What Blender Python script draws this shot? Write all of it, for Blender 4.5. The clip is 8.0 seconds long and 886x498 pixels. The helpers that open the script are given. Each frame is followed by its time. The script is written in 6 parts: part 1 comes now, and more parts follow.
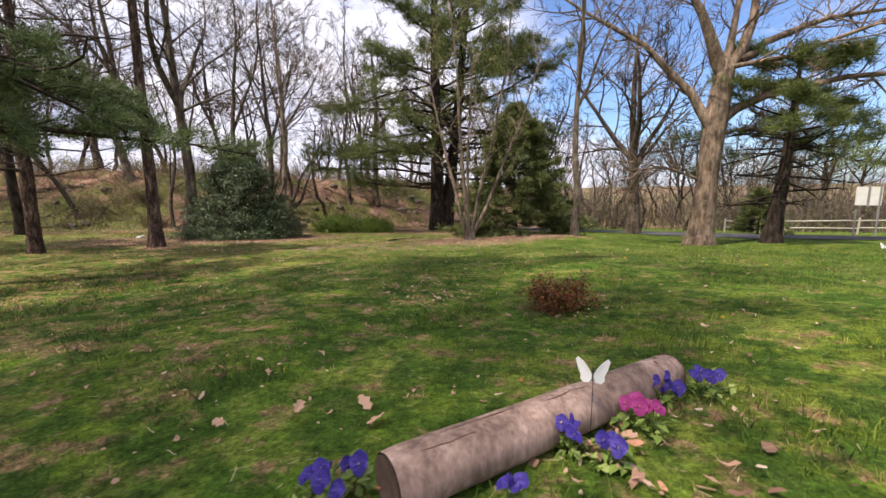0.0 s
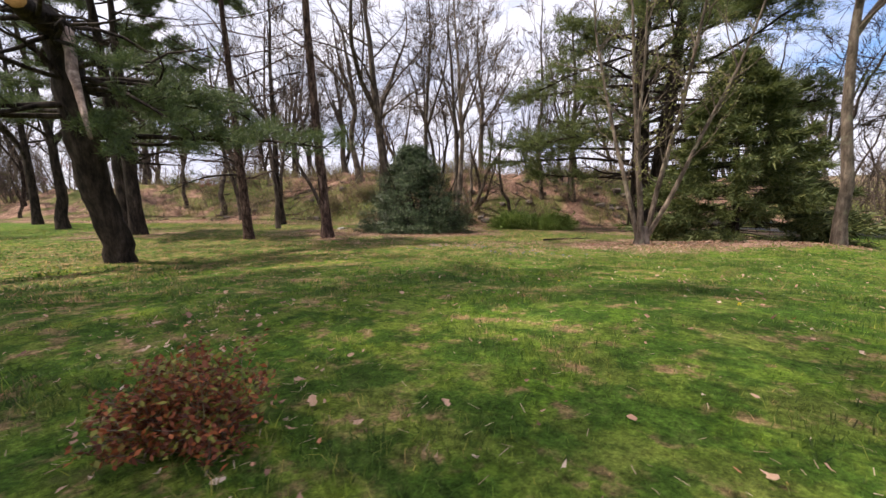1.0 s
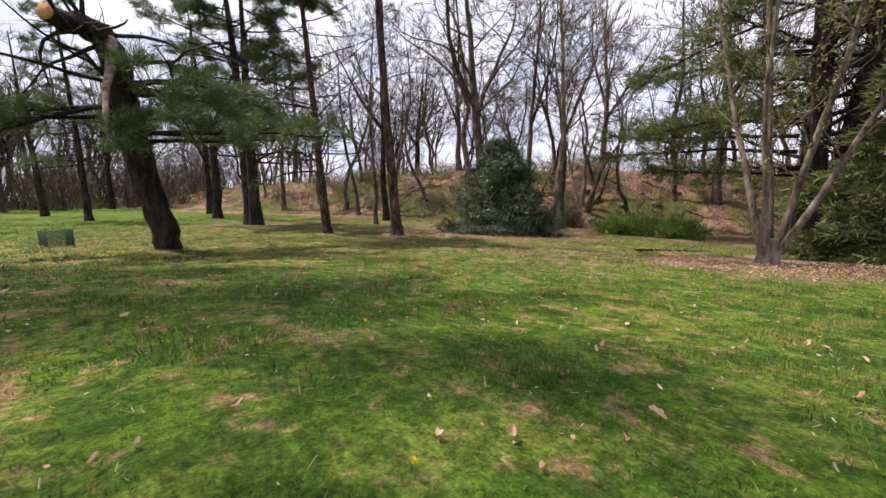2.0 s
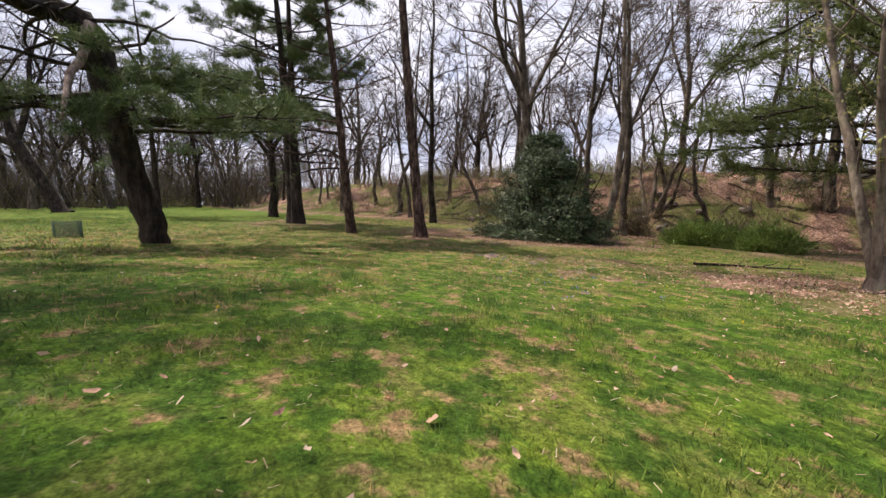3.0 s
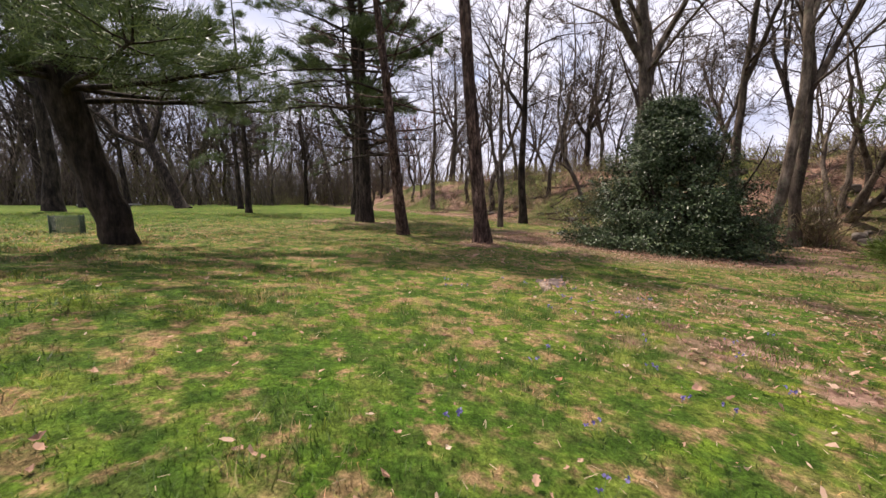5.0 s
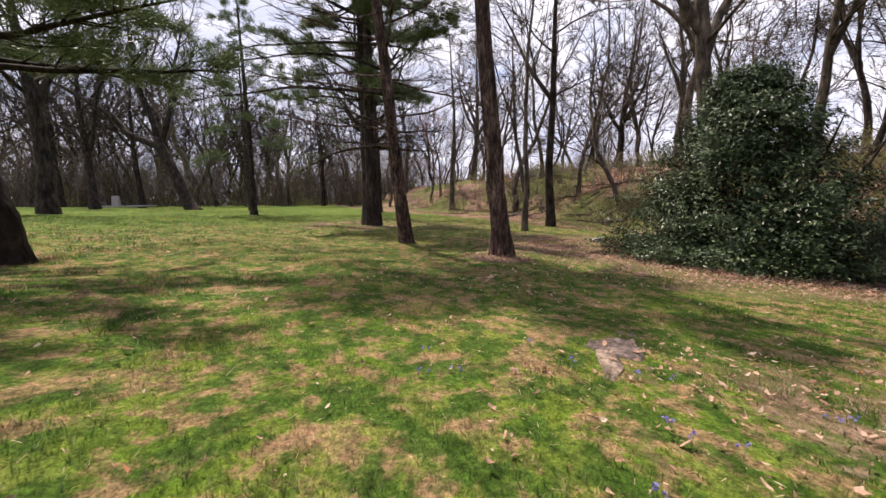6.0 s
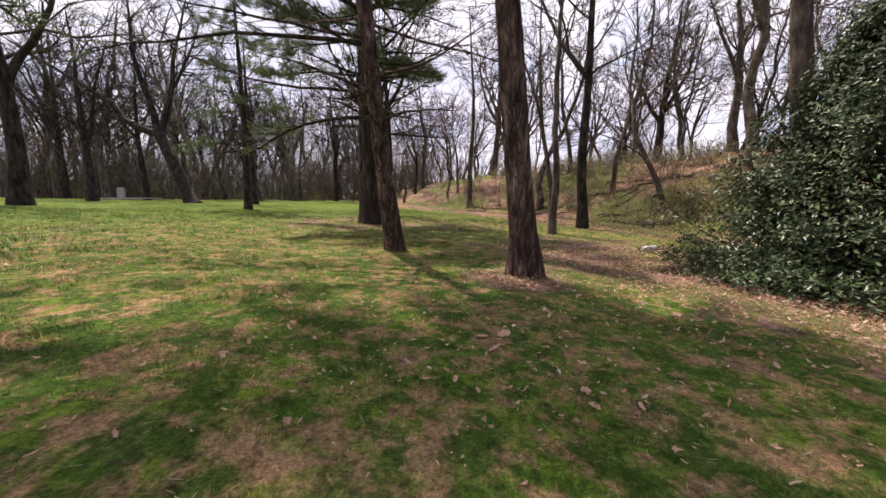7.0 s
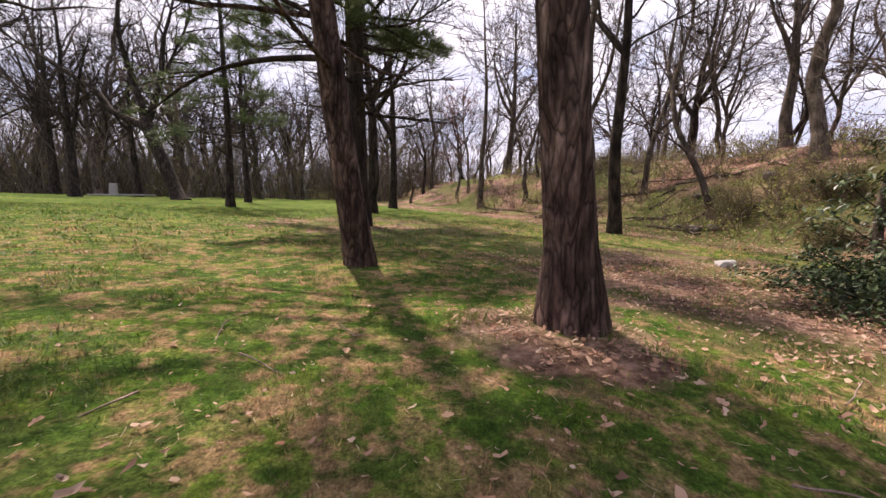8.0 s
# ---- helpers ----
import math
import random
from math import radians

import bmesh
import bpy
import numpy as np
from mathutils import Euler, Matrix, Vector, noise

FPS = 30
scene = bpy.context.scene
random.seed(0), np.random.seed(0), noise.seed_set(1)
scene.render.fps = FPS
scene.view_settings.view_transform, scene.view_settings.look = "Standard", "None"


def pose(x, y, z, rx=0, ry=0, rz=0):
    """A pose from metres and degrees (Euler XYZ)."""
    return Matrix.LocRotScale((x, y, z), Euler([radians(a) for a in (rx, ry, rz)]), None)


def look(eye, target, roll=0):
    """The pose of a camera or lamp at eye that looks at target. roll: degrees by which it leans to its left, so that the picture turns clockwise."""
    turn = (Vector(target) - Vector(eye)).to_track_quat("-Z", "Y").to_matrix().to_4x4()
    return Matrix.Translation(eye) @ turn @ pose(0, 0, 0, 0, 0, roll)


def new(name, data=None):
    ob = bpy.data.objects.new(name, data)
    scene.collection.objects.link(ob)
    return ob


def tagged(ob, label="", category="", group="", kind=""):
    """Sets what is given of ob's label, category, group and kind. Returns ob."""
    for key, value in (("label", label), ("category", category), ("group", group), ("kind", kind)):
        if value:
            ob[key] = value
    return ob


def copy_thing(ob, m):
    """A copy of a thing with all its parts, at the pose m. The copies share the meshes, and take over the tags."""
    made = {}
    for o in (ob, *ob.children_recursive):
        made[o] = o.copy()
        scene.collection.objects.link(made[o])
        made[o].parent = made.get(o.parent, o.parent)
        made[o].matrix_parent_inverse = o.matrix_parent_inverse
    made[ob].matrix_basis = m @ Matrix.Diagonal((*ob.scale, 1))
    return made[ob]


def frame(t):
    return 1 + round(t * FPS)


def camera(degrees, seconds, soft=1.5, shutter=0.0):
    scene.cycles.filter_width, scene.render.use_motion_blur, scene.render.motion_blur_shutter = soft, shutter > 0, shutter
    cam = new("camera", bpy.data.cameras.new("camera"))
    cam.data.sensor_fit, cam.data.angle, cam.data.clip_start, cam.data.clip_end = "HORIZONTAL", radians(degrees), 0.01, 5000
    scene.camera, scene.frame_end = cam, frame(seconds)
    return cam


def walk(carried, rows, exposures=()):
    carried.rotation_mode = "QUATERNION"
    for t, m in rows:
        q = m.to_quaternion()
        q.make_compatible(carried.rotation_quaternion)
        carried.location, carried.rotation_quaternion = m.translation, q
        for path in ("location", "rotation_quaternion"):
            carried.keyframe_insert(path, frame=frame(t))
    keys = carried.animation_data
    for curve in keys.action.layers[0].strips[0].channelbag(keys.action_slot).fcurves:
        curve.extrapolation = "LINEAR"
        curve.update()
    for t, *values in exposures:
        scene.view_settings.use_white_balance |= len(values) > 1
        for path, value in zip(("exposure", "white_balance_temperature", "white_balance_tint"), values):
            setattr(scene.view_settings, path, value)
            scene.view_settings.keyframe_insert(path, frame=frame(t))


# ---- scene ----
cam = camera(95.2, 8.0, shutter=0.05)
PATH = [
    (0, (-0.262, 0.831, 1.613), (-0.414, 2.803, 1.318), -0.9),
    (0.5, (1.123, 2.326, 1.598), (0.443, 4.182, 1.293), -1.4),
    (1, (2.028, 3.814, 1.373), (0.855, 5.41, 1.092), -2.5),
    (1.5, (2.725, 5.473, 1.319), (1.227, 6.771, 1.05), -2.5),
    (2, (2.91, 6.735, 1.186), (1.27, 7.851, 0.929), -1.8),
    (2.2, (2.919, 7.162, 1.138), (1.233, 8.209, 0.889), -1.2),
    (3.3, (2.189, 9.659, 0.872), (0.335, 10.376, 0.653), -1.0),
    (3.5, (1.972, 9.963, 0.834), (0.096, 10.621, 0.616), -0.8),
    (4, (1.199, 10.603, 0.76), (-0.713, 11.15, 0.549), -0.9),
    (4.5, (0.321, 11.145, 0.722), (-1.622, 11.574, 0.523), -1.2),
    (4.7, (-0.023, 11.375, 0.743), (-1.978, 11.738, 0.532), -0.9),
    (5.8, (-2.234, 12.105, 0.811), (-4.213, 12.307, 0.603), -1.2),
    (6, (-2.818, 12.295, 0.822), (-4.798, 12.471, 0.605), -1.0),
    (6.5, (-4.26, 12.681, 0.798), (-6.243, 12.802, 0.573), -0.7),
    (7, (-5.688, 12.944, 0.772), (-7.674, 13.019, 0.542), -0.2),
    (7.5, (-7.089, 13.121, 0.699), (-9.077, 13.151, 0.476), 0.4),
    (8, (-8.467, 13.335, 0.628), (-10.455, 13.353, 0.409), 0.5),
]
walk(cam, [(t, look(eye, target, roll)) for t, eye, target, roll in PATH], [(0, 0.8, 7050, 14), (2.0, 0.74, 6900, 13), (3.3, 0.66, 6900, 13), (4.7, 0.69, 7000, 16), (6.0, 0.74, 6950, 15), (7.0, 0.82, 7100, 18), (8.0, 0.84, 7150, 20)])

# ---------------------------------------------------------------- world, sun
SUN_DIR = Vector((-0.84, -0.54, 1.75)).normalized()
sun = new("sun", bpy.data.lights.new("sun", "SUN"))
sun.data.energy, sun.data.angle, sun.data.color = 4.1, radians(1.6), (1.0, 0.94, 0.84)
sun.matrix_world = look(SUN_DIR * 60, (0, 0, 0))

world = bpy.data.worlds.new("sky")
scene.world = world
world.use_nodes = True
wn, wl = world.node_tree.nodes, world.node_tree.links
wn.clear()
w_out, w_bg = wn.new("ShaderNodeOutputWorld"), wn.new("ShaderNodeBackground")
w_sky = wn.new("ShaderNodeTexSky")
w_sky.sky_type, w_sky.sun_disc = "NISHITA", False
w_sky.sun_elevation = math.asin(SUN_DIR.z)
w_sky.sun_rotation = math.atan2(SUN_DIR.x, SUN_DIR.y)
w_co, w_map = wn.new("ShaderNodeTexCoord"), wn.new("ShaderNodeMapping")
w_map.inputs["Scale"].default_value = (1.0, 1.0, 2.6)
w_map.inputs["Location"].default_value = (0.3, 0.1, 0.0)
w_n = wn.new("ShaderNodeTexNoise")
w_n.inputs["Scale"].default_value, w_n.inputs["Detail"].default_value, w_n.inputs["Roughness"].default_value = 2.6, 8.0, 0.6
w_r = wn.new("ShaderNodeValToRGB")
w_r.color_ramp.elements[0].position, w_r.color_ramp.elements[1].position = 0.3, 0.5
w_mix = wn.new("ShaderNodeMix")
w_mix.data_type = "RGBA"
w_n2 = wn.new("ShaderNodeTexNoise")
w_n2.inputs["Scale"].default_value, w_n2.inputs["Detail"].default_value = 4.2, 7.0
w_r2 = wn.new("ShaderNodeValToRGB")
w_r2.color_ramp.elements[0].position, w_r2.color_ramp.elements[0].color = 0.32, (3.1, 3.5, 4.75, 1)
w_r2.color_ramp.elements[1].position, w_r2.color_ramp.elements[1].color = 0.64, (5.3, 5.45, 6.35, 1)
wl.new(w_co.outputs["Generated"], w_map.inputs["Vector"])
wl.new(w_map.outputs[0], w_n.inputs["Vector"])
wl.new(w_map.outputs[0], w_n2.inputs["Vector"])
# the cloud thins out to blue towards the north-east
w_dot = wn.new("ShaderNodeVectorMath")
w_dot.operation = "DOT_PRODUCT"
w_dot.inputs[1].default_value = (0.48, 0.78, 0.4)
wl.new(w_co.outputs["Generated"], w_dot.inputs[0])
w_gap = wn.new("ShaderNodeMapRange")
w_gap.inputs["From Min"].default_value, w_gap.inputs["From Max"].default_value = 0.82, 1.0
w_gap.inputs["To Min"].default_value, w_gap.inputs["To Max"].default_value = 0.09, -0.34
wl.new(w_dot.outputs["Value"], w_gap.inputs["Value"])
w_add = wn.new("ShaderNodeMath")
wl.new(w_n.outputs["Fac"], w_add.inputs[0])
wl.new(w_gap.outputs[0], w_add.inputs[1])
wl.new(w_add.outputs[0], w_r.inputs["Fac"])
wl.new(w_n2.outputs["Fac"], w_r2.inputs["Fac"])
wl.new(w_r.outputs["Color"], w_mix.inputs["Factor"])
# clear sky seen through the cloud is a deep washed blue
w_deep = wn.new("ShaderNodeMix")
w_deep.data_type, w_deep.blend_type = "RGBA", "MULTIPLY"
w_deep.inputs["Factor"].default_value = 1.0
w_deep.inputs[7].default_value = (0.58, 0.74, 1.0, 1)
wl.new(w_sky.outputs[0], w_deep.inputs[6])
wl.new(w_deep.outputs[2], w_mix.inputs[6])
wl.new(w_r2.outputs["Color"], w_mix.inputs[7])
wl.new(w_mix.outputs[2], w_bg.inputs["Color"])
w_bg.inputs["Strength"].default_value = 0.136
wl.new(w_bg.outputs[0], w_out.inputs["Surface"])

# ---------------------------------------------------------------- materials


def material(name, rough=0.8, metal=0.0, spec=0.3):
    mat = bpy.data.materials.new(name)
    mat.use_nodes = True
    nt = mat.node_tree
    b = nt.nodes["Principled BSDF"]
    b.inputs["Roughness"].default_value, b.inputs["Metallic"].default_value = rough, metal
    b.inputs["Specular IOR Level"].default_value = spec
    return mat, nt, b


def add_node(nt, kind, **values):
    n = nt.nodes.new(kind)
    for key, v in values.items():
        n.inputs[key.replace("_", " ")].default_value = v
    return n


def ramp(nt, fac, stops):
    r = nt.nodes.new("ShaderNodeValToRGB")
    els = r.color_ramp.elements
    while len(els) < len(stops):
        els.new(0.5)
    for el, (pos, col) in zip(els, stops):
        el.position = pos
        el.color = (*col, 1) if len(col) == 3 else col
    nt.links.new(fac, r.inputs["Fac"])
    return r.outputs["Color"]


def blend(nt, fac, a, b, mode="MIX"):
    m = nt.nodes.new("ShaderNodeMix")
    m.data_type, m.blend_type = "RGBA", mode
    for sock, v in ((m.inputs[0], fac), (m.inputs[6], a), (m.inputs[7], b)):
        if isinstance(v, (int, float)):
            sock.default_value = v
        elif isinstance(v, tuple):
            sock.default_value = (*v, 1)
        else:
            nt.links.new(v, sock)
    return m.outputs[2]


def noise_fac(nt, vec, scale, detail=4.0, rough=0.55, stretch=None, shift=(0, 0, 0)):
    if stretch or any(shift):
        mp = nt.nodes.new("ShaderNodeMapping")
        mp.inputs["Scale"].default_value = stretch or (1, 1, 1)
        mp.inputs["Location"].default_value = shift
        nt.links.new(vec, mp.inputs["Vector"])
        vec = mp.outputs[0]
    n = nt.nodes.new("ShaderNodeTexNoise")
    n.inputs["Scale"].default_value, n.inputs["Detail"].default_value, n.inputs["Roughness"].default_value = scale, detail, rough
    nt.links.new(vec, n.inputs["Vector"])
    return n.outputs["Fac"]


def bump(nt, b, height, strength=0.5, distance=0.02):
    bp = nt.nodes.new("ShaderNodeBump")
    bp.inputs["Strength"].default_value, bp.inputs["Distance"].default_value = strength, distance
    nt.links.new(height, bp.inputs["Height"])
    nt.links.new(bp.outputs[0], b.inputs["Normal"])


def lawn_colour(nt, fine=True):
    """Green turf with darker lush areas, yellow-green areas and straw patches, in world metres."""
    geo = nt.nodes.new("ShaderNodeNewGeometry")
    p = geo.outputs["Position"]
    big = noise_fac(nt, p, 0.28, 3.0, 0.5)
    col = ramp(nt, big, [(0.35, (0.062, 0.14, 0.015)), (0.5, (0.1, 0.175, 0.021)), (0.66, (0.15, 0.205, 0.028))])
    mid = noise_fac(nt, p, 1.7, 5.0, 0.6, shift=(7, 3, 0))
    col = blend(nt, ramp(nt, mid, [(0.42, (0, 0, 0)), (0.72, (1, 1, 1))]), col, (0.155, 0.19, 0.046))
    lush = noise_fac(nt, p, 1.1, 4.0, 0.6, shift=(1, 13, 0))
    col = blend(nt, ramp(nt, lush, [(0.55, (0, 0, 0)), (0.7, (0.8, 0.8, 0.8))]), col, (0.06, 0.145, 0.016))
    sep = nt.nodes.new("ShaderNodeSeparateXYZ")
    nt.links.new(p, sep.inputs[0])
    west = nt.nodes.new("ShaderNodeMapRange")
    for key, val in (("From Min", 2.5), ("From Max", -6.5), ("To Min", -0.05), ("To Max", 0.04)):
        west.inputs[key].default_value = val
    nt.links.new(sep.outputs["X"], west.inputs["Value"])

    lush_west = nt.nodes.new("ShaderNodeMapRange")
    for key, val in (("From Min", -6.0), ("From Max", -18.0), ("To Min", 0.0), ("To Max", -0.085)):
        lush_west.inputs[key].default_value = val
    slant = nt.nodes.new("ShaderNodeMath")
    slant.operation = "MULTIPLY_ADD"
    nt.links.new(sep.outputs["Y"], slant.inputs[0])
    slant.inputs[1].default_value = 1.2
    nt.links.new(sep.outputs["X"], slant.inputs[2])
    nt.links.new(slant.outputs[0], lush_west.inputs["Value"])

    def drier(f):
        a = nt.nodes.new("ShaderNodeMath")
        nt.links.new(f, a.inputs[0])
        nt.links.new(west.outputs[0], a.inputs[1])
        c = nt.nodes.new("ShaderNodeMath")
        nt.links.new(a.outputs[0], c.inputs[0])
        nt.links.new(lush_west.outputs[0], c.inputs[1])
        return c.outputs[0]

    dry = drier(noise_fac(nt, p, 1.4, 7.0, 0.66, shift=(21, 5, 0)))
    col = blend(nt, ramp(nt, dry, [(0.55, (0, 0, 0)), (0.68, (0.7, 0.7, 0.7))]), col, (0.37, 0.235, 0.155))
    tuft = drier(noise_fac(nt, p, 5.5, 4.0, 0.65, shift=(4, 9, 0)))
    col = blend(nt, ramp(nt, tuft, [(0.505, (0, 0, 0)), (0.6, (0.75, 0.75, 0.75))]), col, (0.33, 0.2, 0.135))
    tuft2 = noise_fac(nt, p, 3.6, 4.0, 0.6, shift=(14, 2, 0))
    col = blend(nt, ramp(nt, tuft2, [(0.48, (0, 0, 0)), (0.56, (0.9, 0.9, 0.9))]), col, (0.052, 0.112, 0.016))
    clot = noise_fac(nt, p, 8.5, 3.0, 0.6, shift=(31, 17, 0))
    col = blend(nt, 1.0, col, ramp(nt, clot, [(0.36, (0.62, 0.68, 0.6)), (0.5, (1, 1, 1)), (0.66, (1.32, 1.24, 1.25))]), "MULTIPLY")
    if fine:
        grain = noise_fac(nt, p, 26.0, 4.0, 0.7)
        col = blend(nt, 1.0, col, ramp(nt, grain, [(0.3, (0.38, 0.38, 0.34)), (0.7, (1.4, 1.36, 1.3))]), "MULTIPLY")
        grain2 = noise_fac(nt, p, 75.0, 3.0, 0.7)
        col = blend(nt, 1.0, col, ramp(nt, grain2, [(0.35, (0.6, 0.6, 0.55)), (0.65, (1.3, 1.28, 1.22))]), "MULTIPLY")
    return col, p


def make_ground():
    mat, nt, b = material("turf_and_litter", 0.95, spec=0.1)
    col, p = lawn_colour(nt)
    att = nt.nodes.new("ShaderNodeAttribute")
    att.attribute_name = "litter"
    patch = noise_fac(nt, p, 1.3, 6.0, 0.65, shift=(3, 3, 0))
    fine = noise_fac(nt, p, 9.0, 5.0, 0.7)
    litter = ramp(nt, fine, [(0.3, (0.055, 0.032, 0.025)), (0.44, (0.18, 0.108, 0.08)), (0.56, (0.34, 0.21, 0.162)), (0.7, (0.5, 0.345, 0.27))])
    moss = noise_fac(nt, p, 0.5, 4.0, 0.6, shift=(9, 1, 4))
    # the litter darkens in broad random patches
    dark_patches = noise_fac(nt, p, 0.9, 5.0, 0.65, shift=(2, 6, 1))
    litter = blend(nt, 1.0, litter, ramp(nt, dark_patches, [(0.38, (0.36, 0.34, 0.33)), (0.6, (1.12, 1.1, 1.08))]), "MULTIPLY")
    litter = blend(nt, ramp(nt, moss, [(0.47, (0, 0, 0)), (0.6, (0.75, 0.75, 0.75))]), litter, (0.1, 0.12, 0.03))
    green = nt.nodes.new("ShaderNodeAttribute")
    green.attribute_name = "moss"
    patchy = nt.nodes.new("ShaderNodeMath")
    patchy.operation = "MULTIPLY"
    nt.links.new(green.outputs["Fac"], patchy.inputs[0])
    nt.links.new(noise_fac(nt, p, 3.5, 5.0, 0.65, shift=(5, 5, 5)), patchy.inputs[1])
    litter = blend(nt, ramp(nt, patchy.outputs[0], [(0.16, (0, 0, 0)), (0.46, (0.9, 0.9, 0.9))]), litter, (0.085, 0.105, 0.028))
    add = nt.nodes.new("ShaderNodeMath")
    add.operation = "MULTIPLY_ADD"
    nt.links.new(patch, add.inputs[0])
    add.inputs[1].default_value = 1.0
    nt.links.new(att.outputs["Fac"], add.inputs[2])
    fac = ramp(nt, add.outputs[0], [(0.92, (0, 0, 0)), (1.18, (1, 1, 1))])
    nt.links.new(blend(nt, fac, col, litter), b.inputs["Base Color"])
    bump(nt, b, noise_fac(nt, p, 30.0, 6.0, 0.75), 0.9, 0.03)
    return mat


def make_leafy(name, stops, trans=0.3, rough=0.55, spec=0.3, use_lawn=False):
    """Thin foliage: colour differs from piece to piece, and some light passes through."""
    mat, nt, b = material(name, rough, spec=spec)
    geo = nt.nodes.new("ShaderNodeNewGeometry")
    col = ramp(nt, geo.outputs["Random Per Island"], stops)
    if use_lawn:
        base, _ = lawn_colour(nt, False)
        col = blend(nt, 1.0, base, col, "MULTIPLY")
    nt.links.new(col, b.inputs["Base Color"])
    if use_lawn:  # blades share the turf's mean slope, as a mown lawn does
        soft = nt.nodes.new("ShaderNodeVectorMath")
        soft.operation = "MULTIPLY_ADD"
        nt.links.new(geo.outputs["Normal"], soft.inputs[0])
        soft.inputs[1].default_value, soft.inputs[2].default_value = (0.35, 0.35, 0.1), (0, 0, 1)
        nrm = nt.nodes.new("ShaderNodeVectorMath")
        nrm.operation = "NORMALIZE"
        nt.links.new(soft.outputs[0], nrm.inputs[0])
        nt.links.new(nrm.outputs[0], b.inputs["Normal"])
    if trans:
        tr = nt.nodes.new("ShaderNodeBsdfTranslucent")
        nt.links.new(col, tr.inputs["Color"])
        mx = nt.nodes.new("ShaderNodeMixShader")
        mx.inputs[0].default_value = trans
        nt.links.new(b.outputs[0], mx.inputs[1])
        nt.links.new(tr.outputs[0], mx.inputs[2])
        nt.links.new(mx.outputs[0], nt.nodes["Material Output"].inputs["Surface"])
    return mat


def make_bark(name, dark, mid, light, scale=1.0, rough=0.9, furrow=0.035, lichen=None, plates=False, blotch=0.35):
    mat, nt, b = material(name, rough, spec=0.15)
    tc = nt.nodes.new("ShaderNodeTexCoord")
    v = tc.outputs["Object"]
    f1 = noise_fac(nt, v, 9.0 * scale, 6.0, 0.65, stretch=(1, 1, 0.22))
    f2 = noise_fac(nt, v, 2.2 * scale, 3.0, 0.5, shift=(5, 2, 1))
    f3 = noise_fac(nt, v, 34.0 * scale, 4.0, 0.6, stretch=(1, 1, 0.35))
    col = ramp(nt, f1, [(0.32, dark), (0.5, mid), (0.68, light)])
    col = blend(nt, 1.0, col, ramp(nt, f2, [(0.35, (0.7, 0.68, 0.66)), (0.65, (1.25, 1.22, 1.2))]), "MULTIPLY")
    col = blend(nt, 1.0, col, ramp(nt, f3, [(0.35, (0.75, 0.75, 0.75)), (0.65, (1.15, 1.15, 1.15))]), "MULTIPLY")
    f5 = noise_fac(nt, v, 6.0 * scale, 4.0, 0.6, stretch=(1, 1, 0.45), shift=(3, 7, 2))
    col = blend(nt, 1.0, col, ramp(nt, f5, [(0.38, (1 - blotch, 1 - 1.03 * blotch, 1 - 1.06 * blotch)), (0.5, (1, 1, 1)), (0.62, (1 + blotch, 1 + 0.94 * blotch, 1 + 0.88 * blotch))]), "MULTIPLY")
    vor = None
    if plates:  # long plates parted by dark furrows
        mp = nt.nodes.new("ShaderNodeMapping")
        mp.inputs["Scale"].default_value = (1, 1, 0.24)
        nt.links.new(v, mp.inputs["Vector"])
        vo = nt.nodes.new("ShaderNodeTexVoronoi")
        vo.feature = "DISTANCE_TO_EDGE"
        vo.inputs["Scale"].default_value = 12.0
        wob = nt.nodes.new("ShaderNodeVectorMath")
        wob.operation = "MULTIPLY_ADD"
        ns = nt.nodes.new("ShaderNodeTexNoise")
        ns.inputs["Scale"].default_value = 7.0
        nt.links.new(mp.outputs[0], ns.inputs["Vector"])
        nt.links.new(ns.outputs["Color"], wob.inputs[0])
        wob.inputs[1].default_value = (0.2, 0.2, 0.2)
        nt.links.new(mp.outputs[0], wob.inputs[2])
        nt.links.new(wob.outputs[0], vo.inputs["Vector"])
        vor = vo.outputs["Distance"]
        col = blend(nt, 1.0, col, ramp(nt, vor, [(0.0, (0.36, 0.34, 0.34)), (0.07, (0.8, 0.78, 0.78)), (0.2, (1.15, 1.12, 1.1))]), "MULTIPLY")
    if lichen:
        f4 = noise_fac(nt, v, 4.0, 5.0, 0.6, shift=(2, 8, 3))
        col = blend(nt, ramp(nt, f4, [(0.55, (0, 0, 0)), (0.7, (0.6, 0.6, 0.6))]), col, lichen)
    nt.links.new(col, b.inputs["Base Color"])
    hs = nt.nodes.new("ShaderNodeMath")
    hs.operation = "MULTIPLY_ADD"
    nt.links.new(f3, hs.inputs[0])
    hs.inputs[1].default_value = 0.3
    nt.links.new(f1, hs.inputs[2])
    height_out = hs.outputs[0]
    if vor is not None:
        hv = nt.nodes.new("ShaderNodeMath")
        hv.operation = "MULTIPLY_ADD"
        nt.links.new(vor, hv.inputs[0])
        hv.inputs[1].default_value = 2.4
        nt.links.new(height_out, hv.inputs[2])
        height_out = hv.outputs[0]
    bump(nt, b, height_out, 1.0, furrow)
    return mat


def make_plain(name, c1, c2, scale=6.0, rough=0.7, spec=0.3, bumps=0.004, stretch=None):
    """A surface whose colour wavers between two tones, with a fine relief."""
    mat, nt, b = material(name, rough, spec=spec)
    tc = nt.nodes.new("ShaderNodeTexCoord")
    v = tc.outputs["Object"]
    f = noise_fac(nt, v, scale, 6.0, 0.65, stretch=stretch)
    nt.links.new(ramp(nt, f, [(0.3, c1), (0.7, c2)]), b.inputs["Base Color"])
    if bumps:
        bump(nt, b, noise_fac(nt, v, scale * 5, 5.0, 0.7, stretch=stretch), 0.7, bumps)
    return mat


